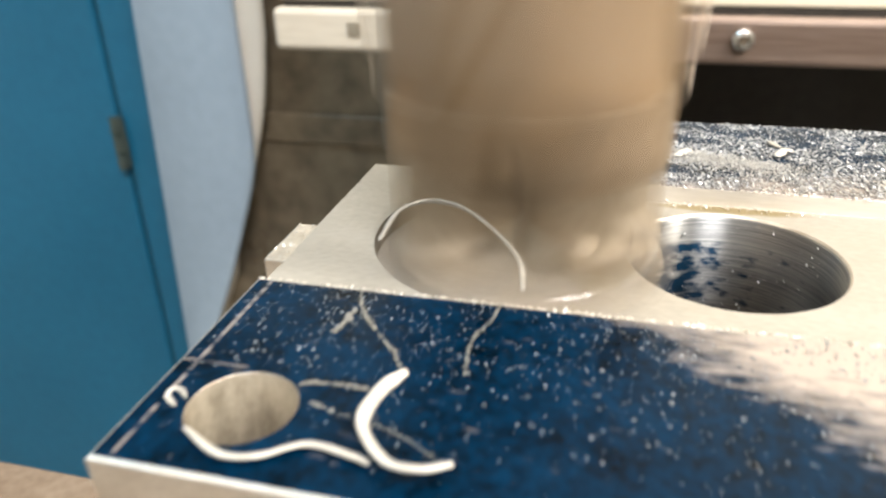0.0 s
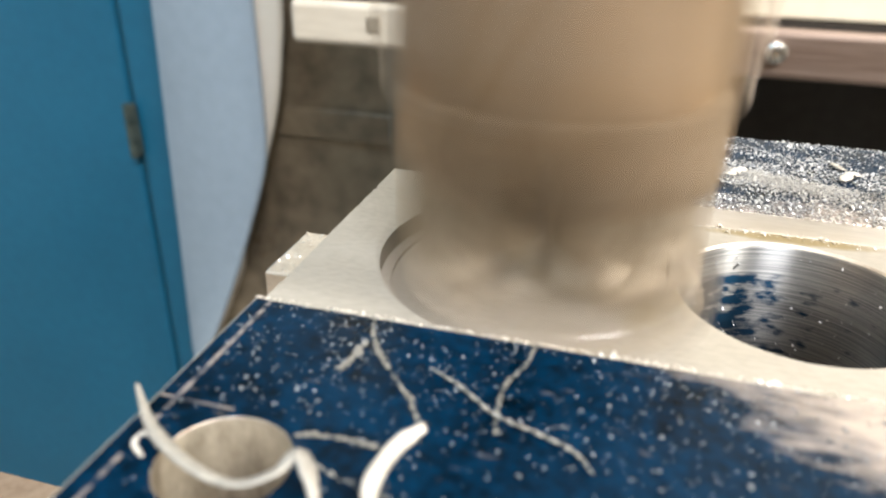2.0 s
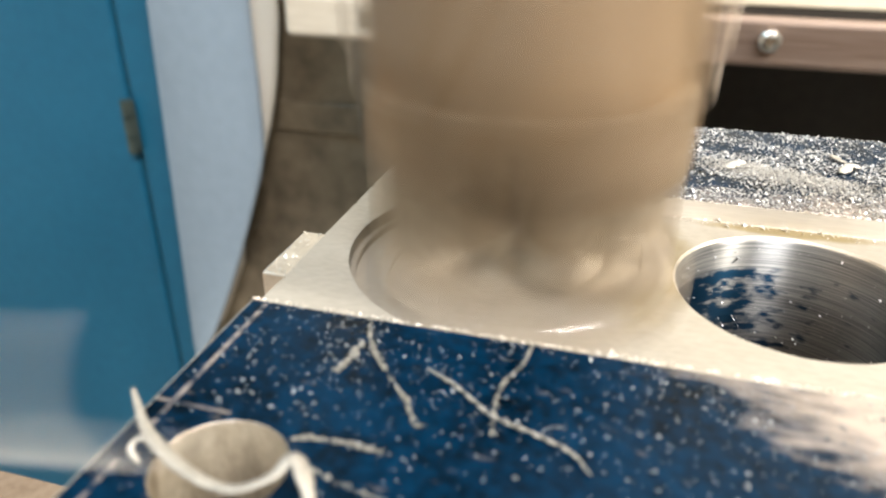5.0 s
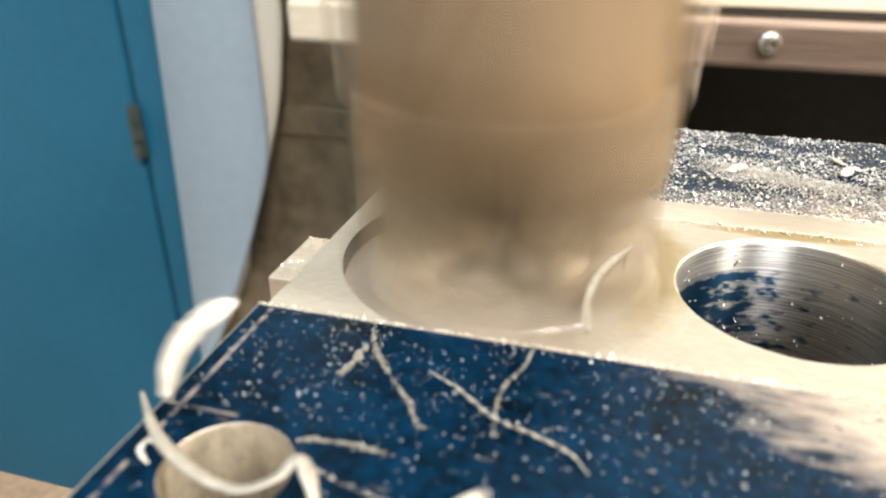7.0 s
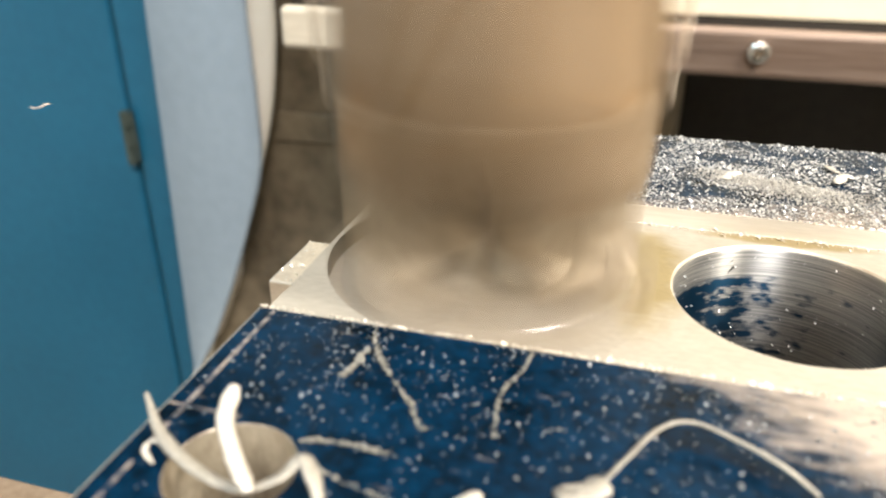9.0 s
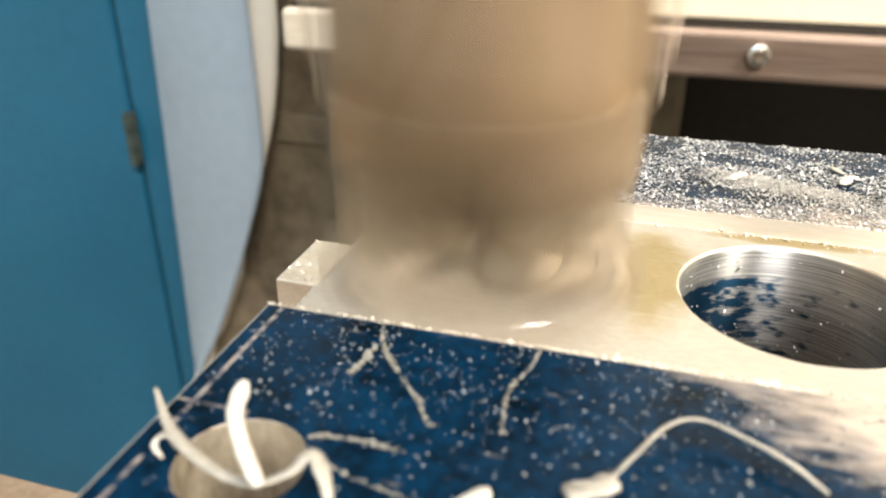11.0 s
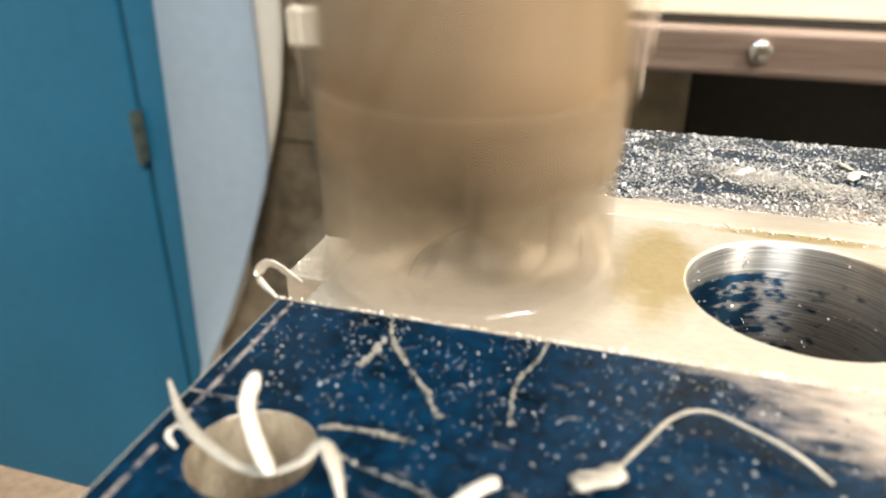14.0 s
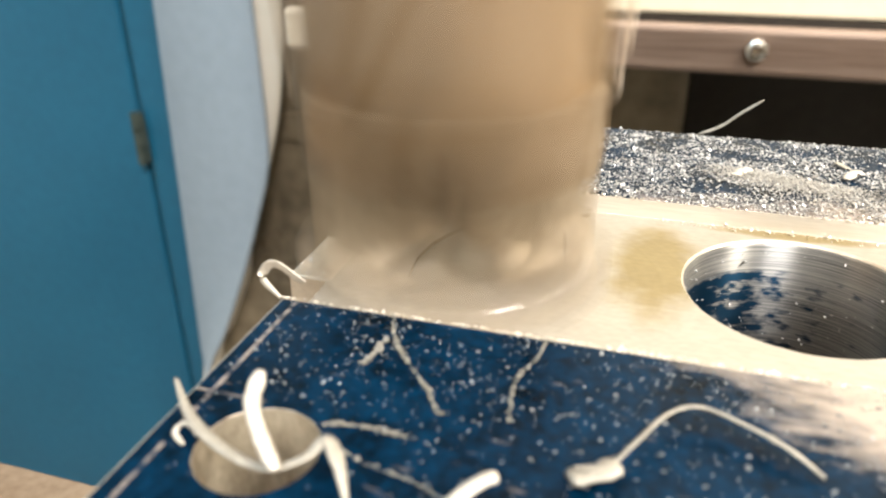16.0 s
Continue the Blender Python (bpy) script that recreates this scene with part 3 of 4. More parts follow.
            m = Matrix.Translation((x, y0 + rng.uniform(-0.0002, 0.0002), (TOP if dens > 300 else FAR_TOP) + rng.uniform(-0.0001, 0.00015))) @ Euler((rng.random(), rng.random(), rng.random() * 6)).to_matrix().to_4x4() @ Matrix.Diagonal((rng.uniform(0.8, 2.4), 0.8, 0.8, 1))
            bmesh.ops.transform(bm, matrix=m, verts=t)
        ob = q(name, bm, M_BURR, "torn bright burr")
        ob["kind"] = "stuff"
    RIDERS.append((w, w.location.copy()))


def swarf():
    def near(rng):
        while True:
            x, y = rng.uniform(-0.069, 0.06), 0.1175 - abs(rng.gauss(0, 0.02))
            if y > 0.0655 and (x + 0.0540) ** 2 + (y - 0.0797) ** 2 > 0.0105 ** 2 and rng.random() < 0.45 + 0.55 * (noise.noise((x * 90, y * 90, 3)) > -0.05):
                return x, y, TOP

    def far(rng):
        while True:
            x, y = rng.uniform(FAR_X0, 0.14), rng.uniform(WALL_Y + 0.0002, 0.2493)
            if rng.random() < 0.25 + 0.75 * (noise.noise((x * 70, y * 110, 1)) > -0.1):
                return x, y, FAR_TOP

    def pile(rng):
        t = rng.random()
        x, y = 0.011 + 0.031 * t + rng.gauss(0, 0.004), 0.2170 - 0.010 * t + rng.gauss(0, 0.0036)
        d = ((y - 0.2170 + 0.010 * t) / 0.004) ** 2
        return x, y, FAR_TOP + 0.0012 * math.exp(-d) * rng.random()

    def crust(rng):
        x = rng.uniform(0.03, 0.14)
        return x, WALL_Y + 0.0002 + abs(rng.gauss(0, 0.010)) % 0.05, FAR_TOP + rng.random() * 0.0004

    def hole(rng):
        a = rng.uniform(0.2, math.pi * 1.1)
        return 0.0257 + 0.0234 * math.cos(a), 0.1612 + 0.0234 * math.sin(a), rng.uniform(0.187, 0.2195)

    def bed(rng):
        return rng.uniform(-0.004, 0.05), WALL_Y - 0.0004 - abs(rng.gauss(0, 0.0013)), FLOOR_2

    def lug(rng):
        return X0 - rng.uniform(0.0004, 0.0083), rng.uniform(0.1363, 0.1557), 0.2222

    for name, data, m, label in (
            ("lug_specks", slivers(70, lug, (0.0002, 0.0006), 9), M_BURR, "bright slivers of swarf on the lug"),
            ("swarf_specks", slivers(1900, near, (0.00010, 0.00038), 3), M_SPECK, "scattered bright specks of swarf on blue dye"),
            ("swarf_crust", slivers(24000, far, (0.00015, 0.0006), 4), M_FLECK, "dense glittering swarf on the far rail"),
            ("swarf_pile", slivers(6500, pile, (0.00012, 0.0004), 5), M_HEAP, "small heap of packed pale swarf"),
            ("swarf_drift", slivers(2200, crust, (0.0002, 0.0007), 6), M_PILE, "drift of pale swarf along the channel"),
            ("bore_specks", slivers(150, hole, (0.0002, 0.0006), 7), M_FLECK, "bright specks stuck in the bored hole"),
            ("bed_specks", slivers(120, bed, (0.00015, 0.0006), 8), M_BURR, "fine specks along the channel wall")):
        RIDERS.append((stuff(name, data, m, label, "swarf"), Vector()))


# ---- cutter ----
def cutter():
    """A tall face mill: a fluted round body, five open teeth with inserts under it, and pale chips wound round it."""
    c = empty("milling_cutter", "worn brown steel face mill turning at speed", "milling cutter", at=(SPX, SPY, FLOOR_2))
    bm = bmesh.new()
    n, rows = 120, []
    for k in range(n):
        a = 2 * math.pi * k / n
        g = (5 * k / n) % 1.0
        lobe = math.sin(math.pi * g) ** 2
        row = []
        rim = 0.026 + 0.016 * (1 - lobe)
        for f, r, amp in ((-0.02, 0.0190, 0.0010), (0.0, 0.0245, 0.0062), (0.03, 0.0258, 0.0054), (0.1, 0.0262, 0.0050), (0.25, 0.0264, 0.0050), (0.45, 0.0266, 0.0050), (0.7, 0.0268, 0.0050), (1.0, 0.027, 0.0050)):
            z = rim + (0.21 - rim) * f
            w = a + 9.0 * (z - 0.03)
            q = r + amp * lobe
            row.append(bm.verts.new((q * math.cos(w), q * math.sin(w), z)))
        rows.append(row)
    for k in range(n):
        a, b = rows[k], rows[(k + 1) % n]
        for j in range(len(a) - 1):
            bm.faces.new((a[j], b[j], b[j + 1], a[j + 1])).smooth = True
    bm.faces.new([r[0] for r in rows])
    bm.faces.new([r[-1] for r in rows])
    part("body", bm, M_TOOL, c)
    for i in range(5):
        turn = Matrix.Rotation(2 * math.pi * i / 5, 4, "Z")
        bm = bmesh.new()
        rows = []
        for k in range(9):
            z = 0.0010 + 0.0400 * (k / 8) ** 1.6
            lean = 0.30 * k / 8
            # low feet widened to imitate the shade on the bed under the mill
            low = max(0.0, 1.0 - z / 0.0065)
            ro = 0.0300 + 0.0018 * low
            ring = []
            for r, w in ((0.0008, -0.6), (0.0008, 0.6), (0.005, 0.48), (0.010, 0.25), (0.017, 0.09), (ro - 0.003, 0.05), (ro, 0.0), (ro, -0.08), (0.017, -0.09), (0.010, -0.25), (0.005, -0.48)):
                a = lean + w * (0.9 + 3.6 * low if r > 0.015 else 1.0)
                ring.append(bm.verts.new((r * math.cos(a), r * math.sin(a), z + 0.6 * max(0.0, 0.02 - r) * (1 - k / 8))))
            rows.append(ring)
        for a, b in zip(rows, rows[1:]):
            for k in range(11):
                bm.faces.new((a[k], a[(k + 1) % 11], b[(k + 1) % 11], b[k]))
        bm.faces.new(rows[0])
        bm.faces.new(rows[-1])
        bm.transform(turn)
        tooth = part("tooth", bm, M_TOOTH, c, "blocky tooth that holds an insert")
        bm = box(0.0235, CUT_R - 0.0003, -0.0052, -0.0027, 0.0002, 0.0088, 0.0004)
        bm.transform(turn)
        part("insert", bm, M_FLUTE, tooth, "bright cutting insert")
        bm = bmesh.new()
        bmesh.ops.create_cone(bm, cap_ends=True, segments=12, radius1=0.0017, radius2=0.0013, depth=0.0012)
        bm.transform(turn @ Matrix.Translation((0.0280, -0.0057, 0.0045)) @ Matrix.Rotation(math.pi / 2, 4, "X"))
        part("insert_screw", bm, M_SCREW, tooth, "small clamping screw")
        # long pale chips wound round the body
        for r0, lead, z0, w in ((0.0322, 0.33, 0.040, 0.0026), (0.0336, 0.21, 0.048, 0.0024)):
            pts = [((r0 + 0.0010 * math.sin(1.7 * k)) * math.cos(lead * k), (r0 + 0.0010 * math.sin(1.7 * k)) * math.sin(lead * k), z0 + 0.0185 * k) for k in range(9)]
            bm = ribbon(pts, w, 0.0005, 0.9, 0.0, 0.5, 6, 0.10, 70)
            bm.transform(turn)
            part("wound_chip", bm, M_WOUND, c, "pale chip wound round the mill", True)
    return c


# ---- chips ----
def chip(pts, width, thick, lean, label, twist=0.0, taper=0.25, m=None, seed=1, n=9, lift=0.0006):
    at = Vector(pts[0])
    bm = ribbon([Vector(q) - at for q in pts], width, thick, lean, twist, taper, n, 0.06, seed)
    low = min(v.co.z for v in bm.verts) + at.z - TOP
    ob = tagged(part("metal_chip", bm, m or M_CHIP, smooth=True), label, "metal chip", "metal chips")
    return ob, at + Vector((0, 0, max(0.0, lift - low) if low < 0 else 0.0))


CHIPS = []


def chips():
    Z = TOP + 0.0007
    # (points, width, thickness, lean, label, twist, arrives, leaves)
    L = [
        ([(-0.0596, 0.0726, Z), (-0.0519, 0.0687, Z), (-0.0462, 0.0694, Z), (-0.0403, 0.0732, Z), (-0.0332, 0.0724, Z), (-0.0304, 0.0714, Z)], 0.0017, 0.0005, 0.5, "long white wavy metal chip beside the drilled hole", 0, None, 0.78),
        ([(-0.0313, 0.0921, Z), (-0.0337, 0.0865, Z), (-0.0334, 0.0775, Z + 0.001), (-0.0280, 0.0710, Z + 0.001), (-0.0229, 0.0703, Z + 0.001), (-0.0189, 0.0727, Z + 0.0005)], 0.0021, 0.0006, 0.55, "white hook-shaped curled metal chip on blue dye", 0, None, 4.9),
        ([(-0.0712, 0.0866, TOP + 0.0032), (-0.0645, 0.0805, TOP + 0.0022), (-0.0565, 0.0762, TOP + 0.002), (-0.0495, 0.0748, TOP + 0.002), (-0.0451, 0.0770, TOP + 0.003), (-0.0435, 0.0800, TOP + 0.004), (-0.0405, 0.0771, TOP + 0.003), (-0.0375, 0.0725, TOP + 0.001)], 0.0023, 0.0005, 0.45, "bent white metal chip bridging the drilled hole", 0, 0.9, None),
        ([(-0.0274, 0.0930, TOP + 0.004), (-0.0333, 0.0916, TOP + 0.004), (-0.0369, 0.0865, TOP + 0.004), (-0.0376, 0.0800, TOP + 0.003), (-0.0332, 0.0756, TOP + 0.002), (-0.0301, 0.0783, TOP + 0.003), (-0.0290, 0.0815, TOP + 0.003)], 0.0024, 0.0006, 0.5, "white ring-shaped metal chip curl", 0, 5.4, 6.83),
        ([(-0.0568, 0.0872, TOP + 0.007), (-0.0553, 0.0820, TOP + 0.006), (-0.0515, 0.0772, TOP + 0.005), (-0.0470, 0.0728, TOP + 0.004)], 0.0021, 0.0007, 0.3, "short thick white metal chip standing over the hole", 0, 8.5, None),
        ([(-0.0117, 0.0862, TOP + 0.0020), (-0.0079, 0.0870, TOP + 0.0020), (-0.0048, 0.0920, TOP + 0.0025), (-0.0007, 0.0991, TOP + 0.003), (0.0037, 0.1019, TOP + 0.003), (0.0096, 0.1003, TOP + 0.0025), (0.0150, 0.0975, TOP + 0.002), (0.0190, 0.0945, TOP + 0.001)], 0.0016, 0.0004, 1.15, "long grey-white arched metal chip on blue dye", -0.7, 8.0, None),
        ([(-0.0262, 0.0745, Z), (-0.0240, 0.0780, TOP + 0.002), (-0.0216, 0.0800, TOP + 0.003), (-0.0205, 0.0805, TOP + 0.003)], 0.0026, 0.0008, 0.3, "stubby white metal chip end", 0, 7.0, None),
        ([(-0.0122, 0.0852, Z), (-0.0104, 0.0862, TOP + 0.001), (-0.0082, 0.0869, TOP + 0.0015), (-0.0066, 0.0884, TOP + 0.002)], 0.0042, 0.0008, 0.3, "broad pale chip end lying on blue dye", 0, 8.0, None),
        ([(-0.0347, 0.1060, Z), (-0.0290, 0.1027, Z), (-0.0230, 0.0981, Z), (-0.0172, 0.0962, Z), (-0.0117, 0.0939, Z), (-0.0088, 0.0906, Z)], 0.0006, 0.0002, 0.2, "thin twisted helical metal chip", 44.0, 1.85, 7.15),
        ([(-0.0701, 0.1167, 0.2287), (-0.0749, 0.1192, 0.2306), (-0.0734, 0.1192, 0.2337), (-0.0709, 0.1192, 0.2338), (-0.0677, 0.1192, 0.2317), (-0.0661, 0.1192, 0.2312)], 0.0017, 0.0004, 1.3, "small looped bright chip hanging at the corner", 0, 13.8, None),
        ([(-0.0483, 0.1175, Z), (-0.0455, 0.1110, Z), (-0.0426, 0.1067, Z), (-0.0366, 0.0998, Z), (-0.0322, 0.0936, Z)], 0.0008, 0.0003, 0.2, "fine dull hair of swarf across the dye", 14.0, None, None),
        ([(-0.0206, 0.1170, Z), (-0.0212, 0.1115, Z), (-0.0233, 0.1051, Z), (-0.0223, 0.0953, Z)], 0.0007, 0.0003, 0.2, "fine dull hair of swarf on the dye", 6.0, None, None),
        ([(-0.0477, 0.1022, Z), (-0.0470, 0.1051, Z), (-0.0469, 0.1094, Z)], 0.0010, 0.0004, 0.2, "short dull sliver of swarf", 1.0, None, None),
        ([(-0.0474, 0.0871, Z), (-0.0420, 0.0880, Z), (-0.0353, 0.0877, Z)], 0.0008, 0.0003, 0.2, "fine dull hair of swarf by the hole", 5.0, None, None),
        ([(-0.0440, 0.0830, Z), (-0.0380, 0.0810, Z), (-0.0290, 0.0790, Z), (-0.0200, 0.0740, Z)], 0.0006, 0.0003, 0.2, "fine dull hair of swarf along the dye", 5.0, None, None),
    ]
    for i, (pts, w, th, lean, label, tw, arrive, leave) in enumerate(L):
        thin = w < 0.0011
        if thin and tw != 44.0:
            line = spline(pts, 10)

            def along(rng):
                q = rng.choice(line)
                return q.x - pts[0][0] + rng.gauss(0, w * 0.22), q.y - pts[0][1] + rng.gauss(0, w * 0.22), 0.0
            me = bpy.data.meshes.new("metal_chip")
            data = slivers(40 * len(pts), along, (w * 0.25, w * 0.75), 90 + i)
            me.from_pydata(*[data[0], [], data[1]])
            me.materials.append(M_HAIR)
            ob = tagged(new("swarf_hair", me), label, "swarf", kind="stuff")
            CHIPS.append((ob, Vector((pts[0][0], pts[0][1], TOP)), arrive, leave))
            continue
        ob, at = chip(pts, w * (1.12 if w > 0.0011 else 1.0), th * 1.3, lean, label, tw, 0.25 if i == 2 else 0.6 if w > 0.0018 else 0.3, M_HAIR if thin and i != 8 else M_CHIP_GREY if i in (2, 5, 7, 8) else None, i + 1, 14 if tw else 9)
        CHIPS.append((ob, at, arrive, leave))


def flakes():
    """A few broad pale flakes on the far rail, at the foot of its wall and beside the drilled hole."""
    for i, (pts, w, label) in enumerate((
            ([(0.0135, 0.2134, 0.2263), (0.0158, 0.2176, 0.2263), (0.0181, 0.2192, 0.2263)], 0.0034, "broad flat white flake on packed swarf"),
            ([(0.0412, 0.2169, 0.2267), (0.0443, 0.2234, 0.2267), (0.0460, 0.2217, 0.2267)], 0.0028, "upturned white flake on the far rail"),
            ([(0.0408, 0.2305, 0.2266), (0.0419, 0.2280, 0.2266), (0.0430, 0.2256, 0.2266)], 0.0022, "thin grey flake on the far rail"),
            ([(0.0043, 0.1913, 0.2222), (0.0061, 0.1954, 0.2222), (0.0078, 0.1923, 0.2222)], 0.0034, "crumpled pale flake at the channel wall"),
            ([(-0.0637, 0.0769, 0.2287), (-0.0661, 0.0785, 0.2287), (-0.0665, 0.0805, 0.2287), (-0.0649, 0.0805, 0.2287), (-0.0630, 0.0789, 0.2287)], 0.0008, "tiny looped white chip by the drilled hole"))):
        at0 = Vector(pts[0])
        bm = ribbon([Vector(q) - at0 for q in pts], w, 0.0004, 0.08, 0.1, 0.5, 5, 0.35, 60 + i)
        ob = tagged(part("metal_chip", bm, M_CHIP_GREY if i == 2 else M_CHIP, smooth=True), label, "metal chip", "metal chips")
        CHIPS.append((ob, at0, None, None))


# flying chips: seconds, a few world places on the way, length and width, and the bend of those with one of their own
FLIGHTS = [
    (0.36, [(-0.09, 0.16, 0.24), (-0.155, 0.24, 0.235), (-0.30, 0.26, 0.26)], 0.008, 0.0012),
    (1.16, [(-0.09, 0.17, 0.24), (-0.105, 0.20, 0.235), (-0.22, 0.25, 0.30)], 0.007, 0.0010),
    (3.46, [(-0.10, 0.17, 0.25), (-0.170, 0.24, 0.268), (-0.30, 0.26, 0.30)], 0.010, 0.0012),
    (6.76, [(-0.09, 0.16, 0.24), (-0.175, 0.24, 0.225), (-0.30, 0.26, 0.20)], 0.011, 0.0014),
    (7.76, [(-0.08, 0.19, 0.25), (-0.095, 0.24, 0.27), (-0.16, 0.28, 0.33)], 0.010, 0.0010),
    (8.96, [(-0.09, 0.17, 0.25), (-0.242, 0.252, 0.215), (-0.36, 0.28, 0.22)], 0.008, 0.0006),
    (11.26, [(-0.09, 0.17, 0.25), (-0.185, 0.25, 0.255), (-0.33, 0.28, 0.27)], 0.008, 0.0010),
    (13.56, [(-0.09, 0.17, 0.24), (-0.135, 0.22, 0.238), (-0.28, 0.26, 0.24)], 0.008, 0.0012),
    (8.46, [(-0.09, 0.17, 0.24), (-0.212, 0.26, 0.231), (-0.36, 0.28, 0.25)], 0.010, 0.0008),
    (11.46, [(-0.09, 0.16, 0.23), (-0.157, 0.24, 0.185), (-0.28, 0.26, 0.18)], 0.012, 0.0009),
    (11.96, [(-0.08, 0.17, 0.24), (-0.116, 0.24, 0.217), (-0.26, 0.27, 0.24)], 0.007, 0.0010),
    (0.00, [(-0.0394, 0.1080, 0.247), (-0.050, 0.104, 0.250), (-0.12, 0.08, 0.27)], 0, 0.0019, [(-0.0117, -0.0050, 0), (-0.0121, 0.0066, 0), (-0.0079, 0.0121, 0), (-0.0010, 0.0101, 0), (0.0068, 0.0010, 0), (0.0121, -0.0081, 0), (0.0138, -0.0166, 0)]),
    (2.96, [(-0.08, 0.18, 0.24), (-0.1238, 0.24, 0.2121), (-0.24, 0.27, 0.24)], 0, 0.0016, [(-0.0115, 0.001, 0.0019), (-0.0074, 0, 0.0077), (-0.0011, 0, 0.0089), (0.0049, 0, 0.0056), (0.0075, 0, -0.0015), (0.005, 0, -0.0095), (0.0027, 0.001, -0.013)]),
    (6.96, [(-0.060, 0.116, 0.238), (-0.0671, 0.0944, 0.236), (-0.16, 0.07, 0.25)], 0, 0.0034, [(0.0008, 0.0100, 0.001), (-0.0015, 0.0065, 0), (-0.0017, 0.0007, 0), (-0.0002, -0.0054, 0), (0.0026, -0.0118, -0.001)]),
    (6.96, [(-0.020, 0.150, 0.240), (-0.0139, 0.1338, 0.232), (0.04, 0.09, 0.26)], 0, 0.0016, [(0.0043, 0.0159, 0), (-0.0005, 0.0052, 0), (-0.0022, -0.0057, 0), (-0.0015, -0.0154, 0)]),
    (7.96, [(-0.01, 0.20, 0.24), (0.0056, 0.26, 0.2383), (0.04, 0.31, 0.25)], 0, 0.0011, [(0.0053, 0, 0.0076), (0.0031, 0, 0.0005), (-0.0015, 0, -0.0025), (-0.007, 0, -0.0056)]),
    (12.46, [(-0.09, 0.17, 0.25), (-0.202, 0.24, 0.2504), (-0.32, 0.27, 0.29)], 0, 0.0012, [(-0.0102, 0, 0.0086), (-0.0049, 0, 0.001), (0.0037, 0, -0.0035), (0.0115, 0, -0.0061)]),
    (15.90, [(0.00, 0.22, 0.225), (0.0262, 0.28, 0.2219), (0.06, 0.33, 0.225)], 0, 0.0011, [(0.0094, 0, 0.0077), (0.003, 0, 0.0023), (-0.0027, 0, -0.0032), (-0.0097, 0, -0.0069)]),
    (1.46, [(-0.08, 0.17, 0.24), (-0.1644, 0.22, 0.2554), (-0.30, 0.25, 0.30)], 0, 0.0016, [(-0.0079, 0, 0.0066), (-0.0017, 0, 0.0036), (0.002, 0, -0.0019), (0.0076, 0, -0.0083)]),
    (1.46, [(-0.08, 0.18, 0.23), (-0.1208, 0.24, 0.202), (-0.24, 0.27, 0.19)], 0, 0.0013, [(-0.0134, 0, 0.0081), (-0.0057, 0, 0.0007), (0.0045, 0, -0.0034), (0.0147, 0, -0.0054)]),
    (11.46, [(-0.09, 0.16, 0.24), (-0.1918, 0.24, 0.2103), (-0.32, 0.27, 0.20)], 0, 0.0013, [(-0.0164, 0, -0.0002), (-0.0029, 0, 0.0035), (0.0038, 0, -0.0003), (0.0155, 0, -0.0029)]),
    (7.46, [(-0.08, 0.18, 0.23), (-0.1282, 0.25, 0.2001), (-0.24, 0.28, 0.19)], 0, 0.0012, [(-0.0074, 0, 0.0055), (0, 0, -0.0004), (0.0075, 0, -0.0051)]),
    (13.46, [(-0.01, 0.19, 0.235), (-0.0048, 0.26, 0.2374), (0.03, 0.31, 0.25)], 0, 0.0011, [(0.0003, 0, 0.0071), (-0.0027, 0, 0.0024), (0.0031, 0, -0.0018), (-0.0007, 0, -0.0077)]),
]
FLYERS = []


def flying_chips():
    for i, (t0, way, length, w, *bend) in enumerate(FLIGHTS):
        s = length / 2
        pts = [(-s, 0, 0), (-s * 0.5, s * 0.22, s * 0.1), (0, s * 0.38, 0), (s * 0.5, s * 0.15, -s * 0.15), (s, -s * 0.25, 0)]
        bm = ribbon(bend[0], w, 0.0004, 0.5, 0.6, 0.4, 6, 0.1, 40 + i) if bend else ribbon(pts, w, 0.0003, 0.4, 2.0, 0.2, 6, 0.1, 40 + i)
        ob = tagged(part("flying_chip", bm, M_CHIP_GREY if bend and w < 0.003 else M_CHIP, smooth=True), "bright curled metal chip thrown off by the cutter", "metal chip", "flying metal chips")
        FLYERS.append((ob, t0, way, i, bool(bend)))


workshop()
blue_cabinet()
pale_column()
back_machine()
machine_table()
workpiece()
CUTTER = cutter()
swarf()
chips()
flakes()
flying_chips()

TIMES = [row[0] for row in PATH]


def feed(t):
    return Vector((FEED * (t - 8), 0, 0))


def at(v, rx=0, ry=0, rz=0):
    return pose(v[0], v[1], v[2], rx, ry, rz)


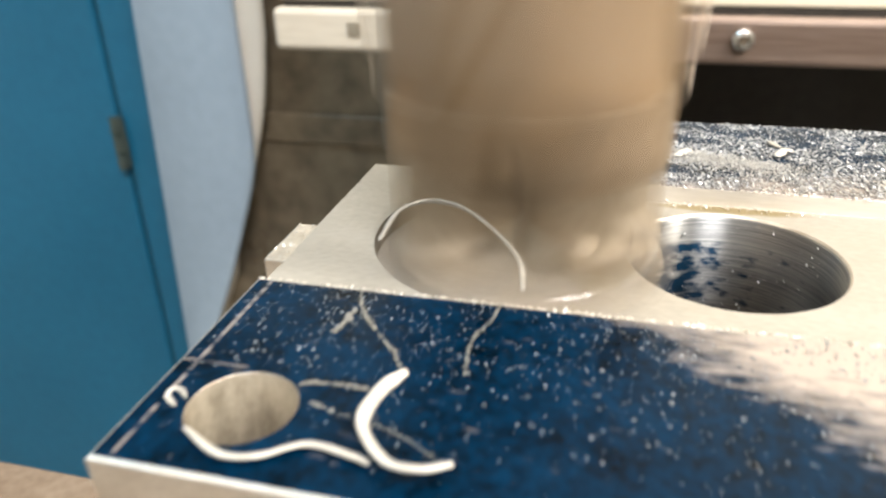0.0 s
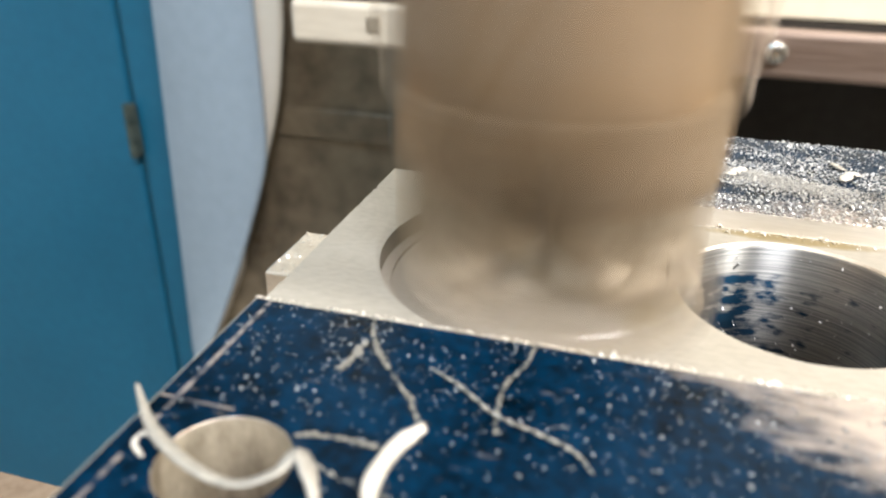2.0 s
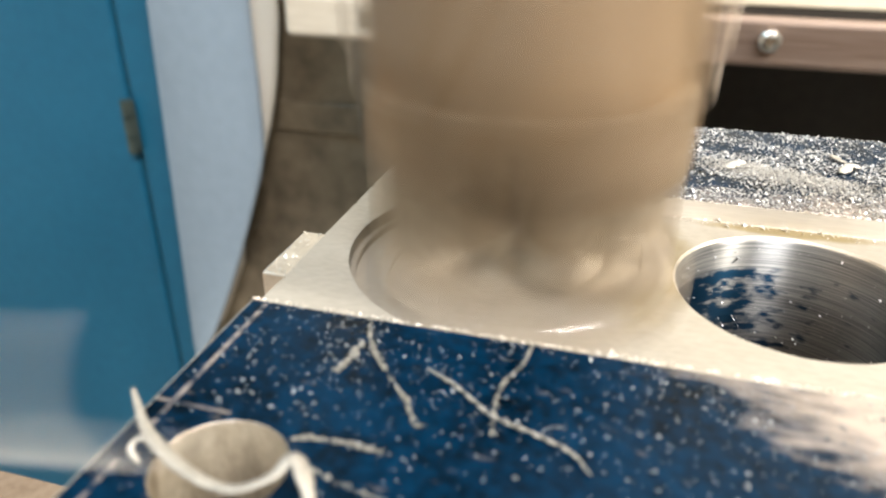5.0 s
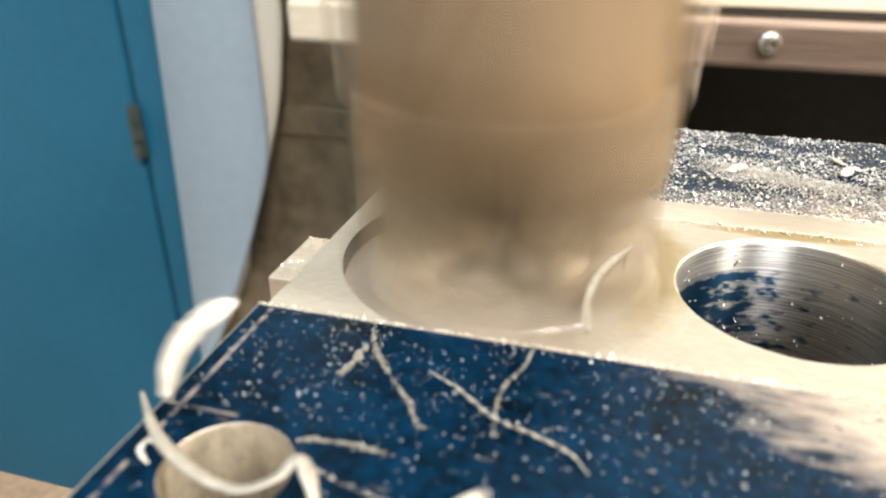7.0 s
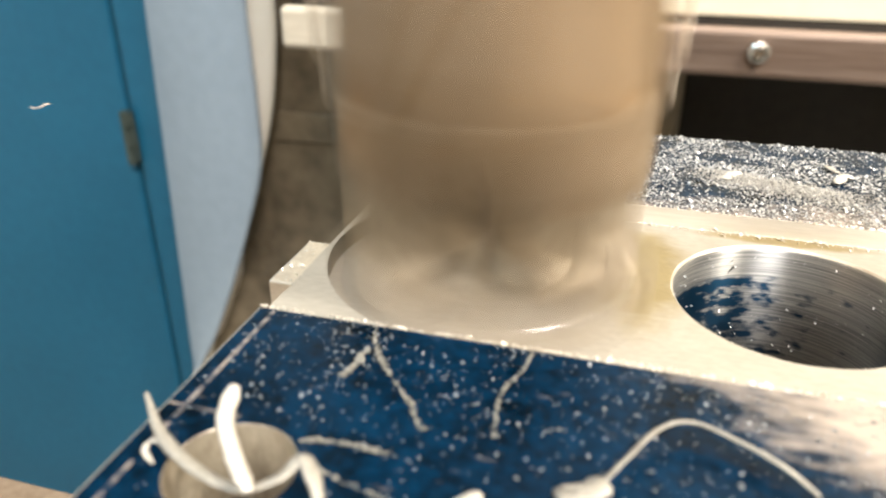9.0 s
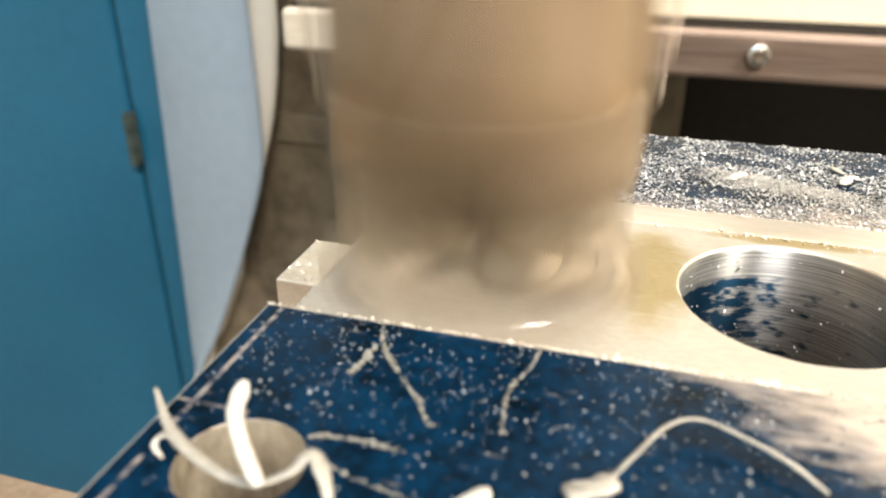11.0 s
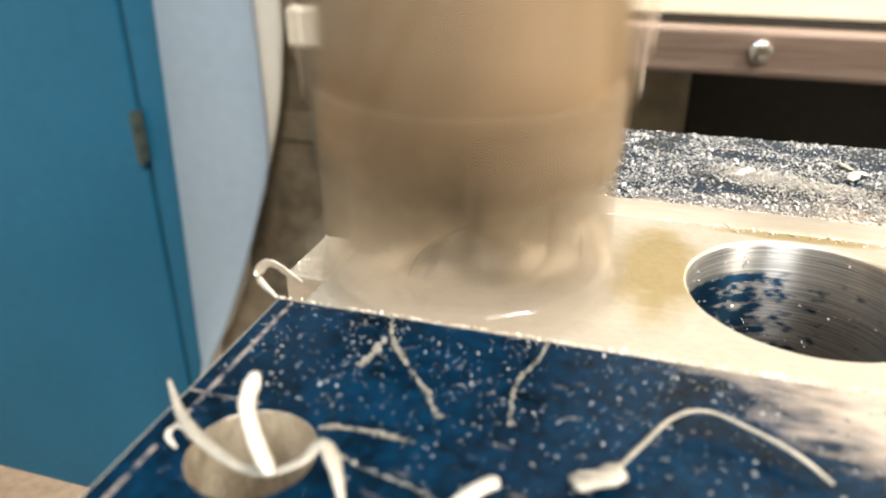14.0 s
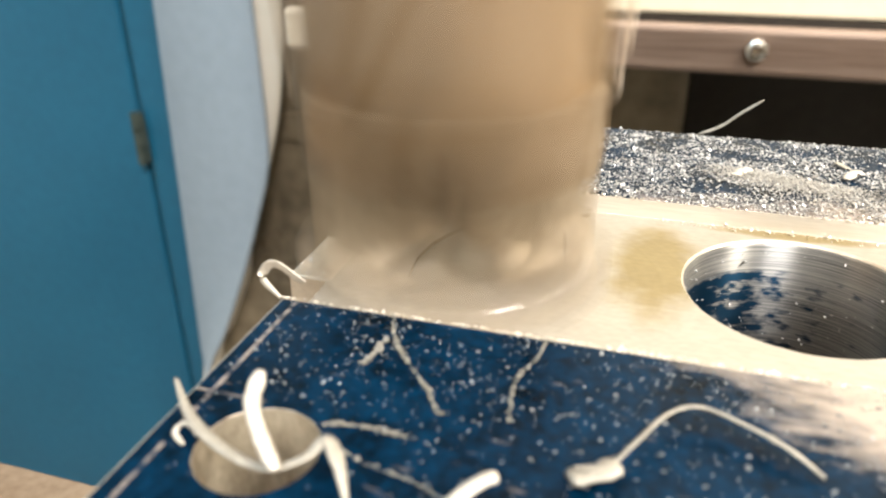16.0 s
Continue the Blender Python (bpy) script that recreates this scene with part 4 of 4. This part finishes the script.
def motions():
    for ob, home in RIDERS:
        walk(ob, [(t, at(home + feed(t))) for t in TIMES])
    # cut crescents leave the bed as the cutter reaches them
    for ob, t, home in SLICES:
        down = home - Vector((0, 0, 0.0043))
        walk(ob, [(0, at(home)), (max(0.03, t - 0.1), at(home)), (t, at(down)), (16.1, at(down))])
    core = Vector((SPX, SPY, FLOOR_2 + 0.25))
    for k, (ob, home, arrive, leave) in enumerate(CHIPS):
        rows = []
        if arrive is not None:
            rows += [(0.0, at(core)), (arrive - 0.16, at(core, 0, 0, 60)), (arrive - 0.08, at(home + feed(arrive) + Vector((0.01, 0.02, 0.012)), 20, 10, 30))]
        for t in sorted(set(TIMES + ([arrive] if arrive is not None else []) + ([leave] if leave is not None else []))):
            if (arrive is None or t >= arrive) and (leave is None or t <= leave):
                rows.append((t, at(home + feed(t))))
        if leave is not None:
            rows += [(leave + 0.1, at(home + feed(leave) + Vector((-0.06, -0.02, 0.02)), 30, 0, 50)), (leave + 0.25, at((-0.30 - 0.01 * k, -0.03, 0.104), 0, 0, 90)), (16.0, at((-0.30 - 0.01 * k, -0.03, 0.104), 0, 0, 90))]
        walk(ob, rows)
    for ob, t0, way, i, bent in FLYERS:
        a = 0 if bent else 47 * i % 360
        first, mid, last = (Vector(w) for w in way)
        if t0 > 0.2:
            rows = [(0.0, at(core, 0, 0, a)), (t0 - 0.1, at(core, 0, 0, a)), (t0 - 0.04, at(first, -20, -10, a - 30)),
                    (t0 + 0.01, at(mid.lerp(first, 0.08), -2, -2, a - 4)), (t0 + 0.07, at(mid.lerp(last, 0.055), 2, 2, a + 4))]
        else:
            rows = [(0.0, at(first, 0, 0, a)), (0.1, at(mid, 4, 4, a + 8))]
        if t0 < 15.6:
            end = (-0.33 - 0.008 * i, -0.03 - 0.002 * i, 0.102)
            rows += [(t0 + 0.16, at(last, 30, 20, a + 50)), (t0 + 0.46, at(end, 0, 0, a + 110)), (16.0, at(end, 0, 0, a + 110))]
        else:
            rows.append((16.1, at(mid.lerp(last, 0.11), 5, 5, a + 10)))
        walk(ob, rows)
    # the spindle
    frames = 16 * FPS
    walk(CUTTER, [(k / FPS, pose(SPX, SPY, FLOOR_2, 0, 0, -72.0 * k)) for k in range(frames + 1)])


motions()
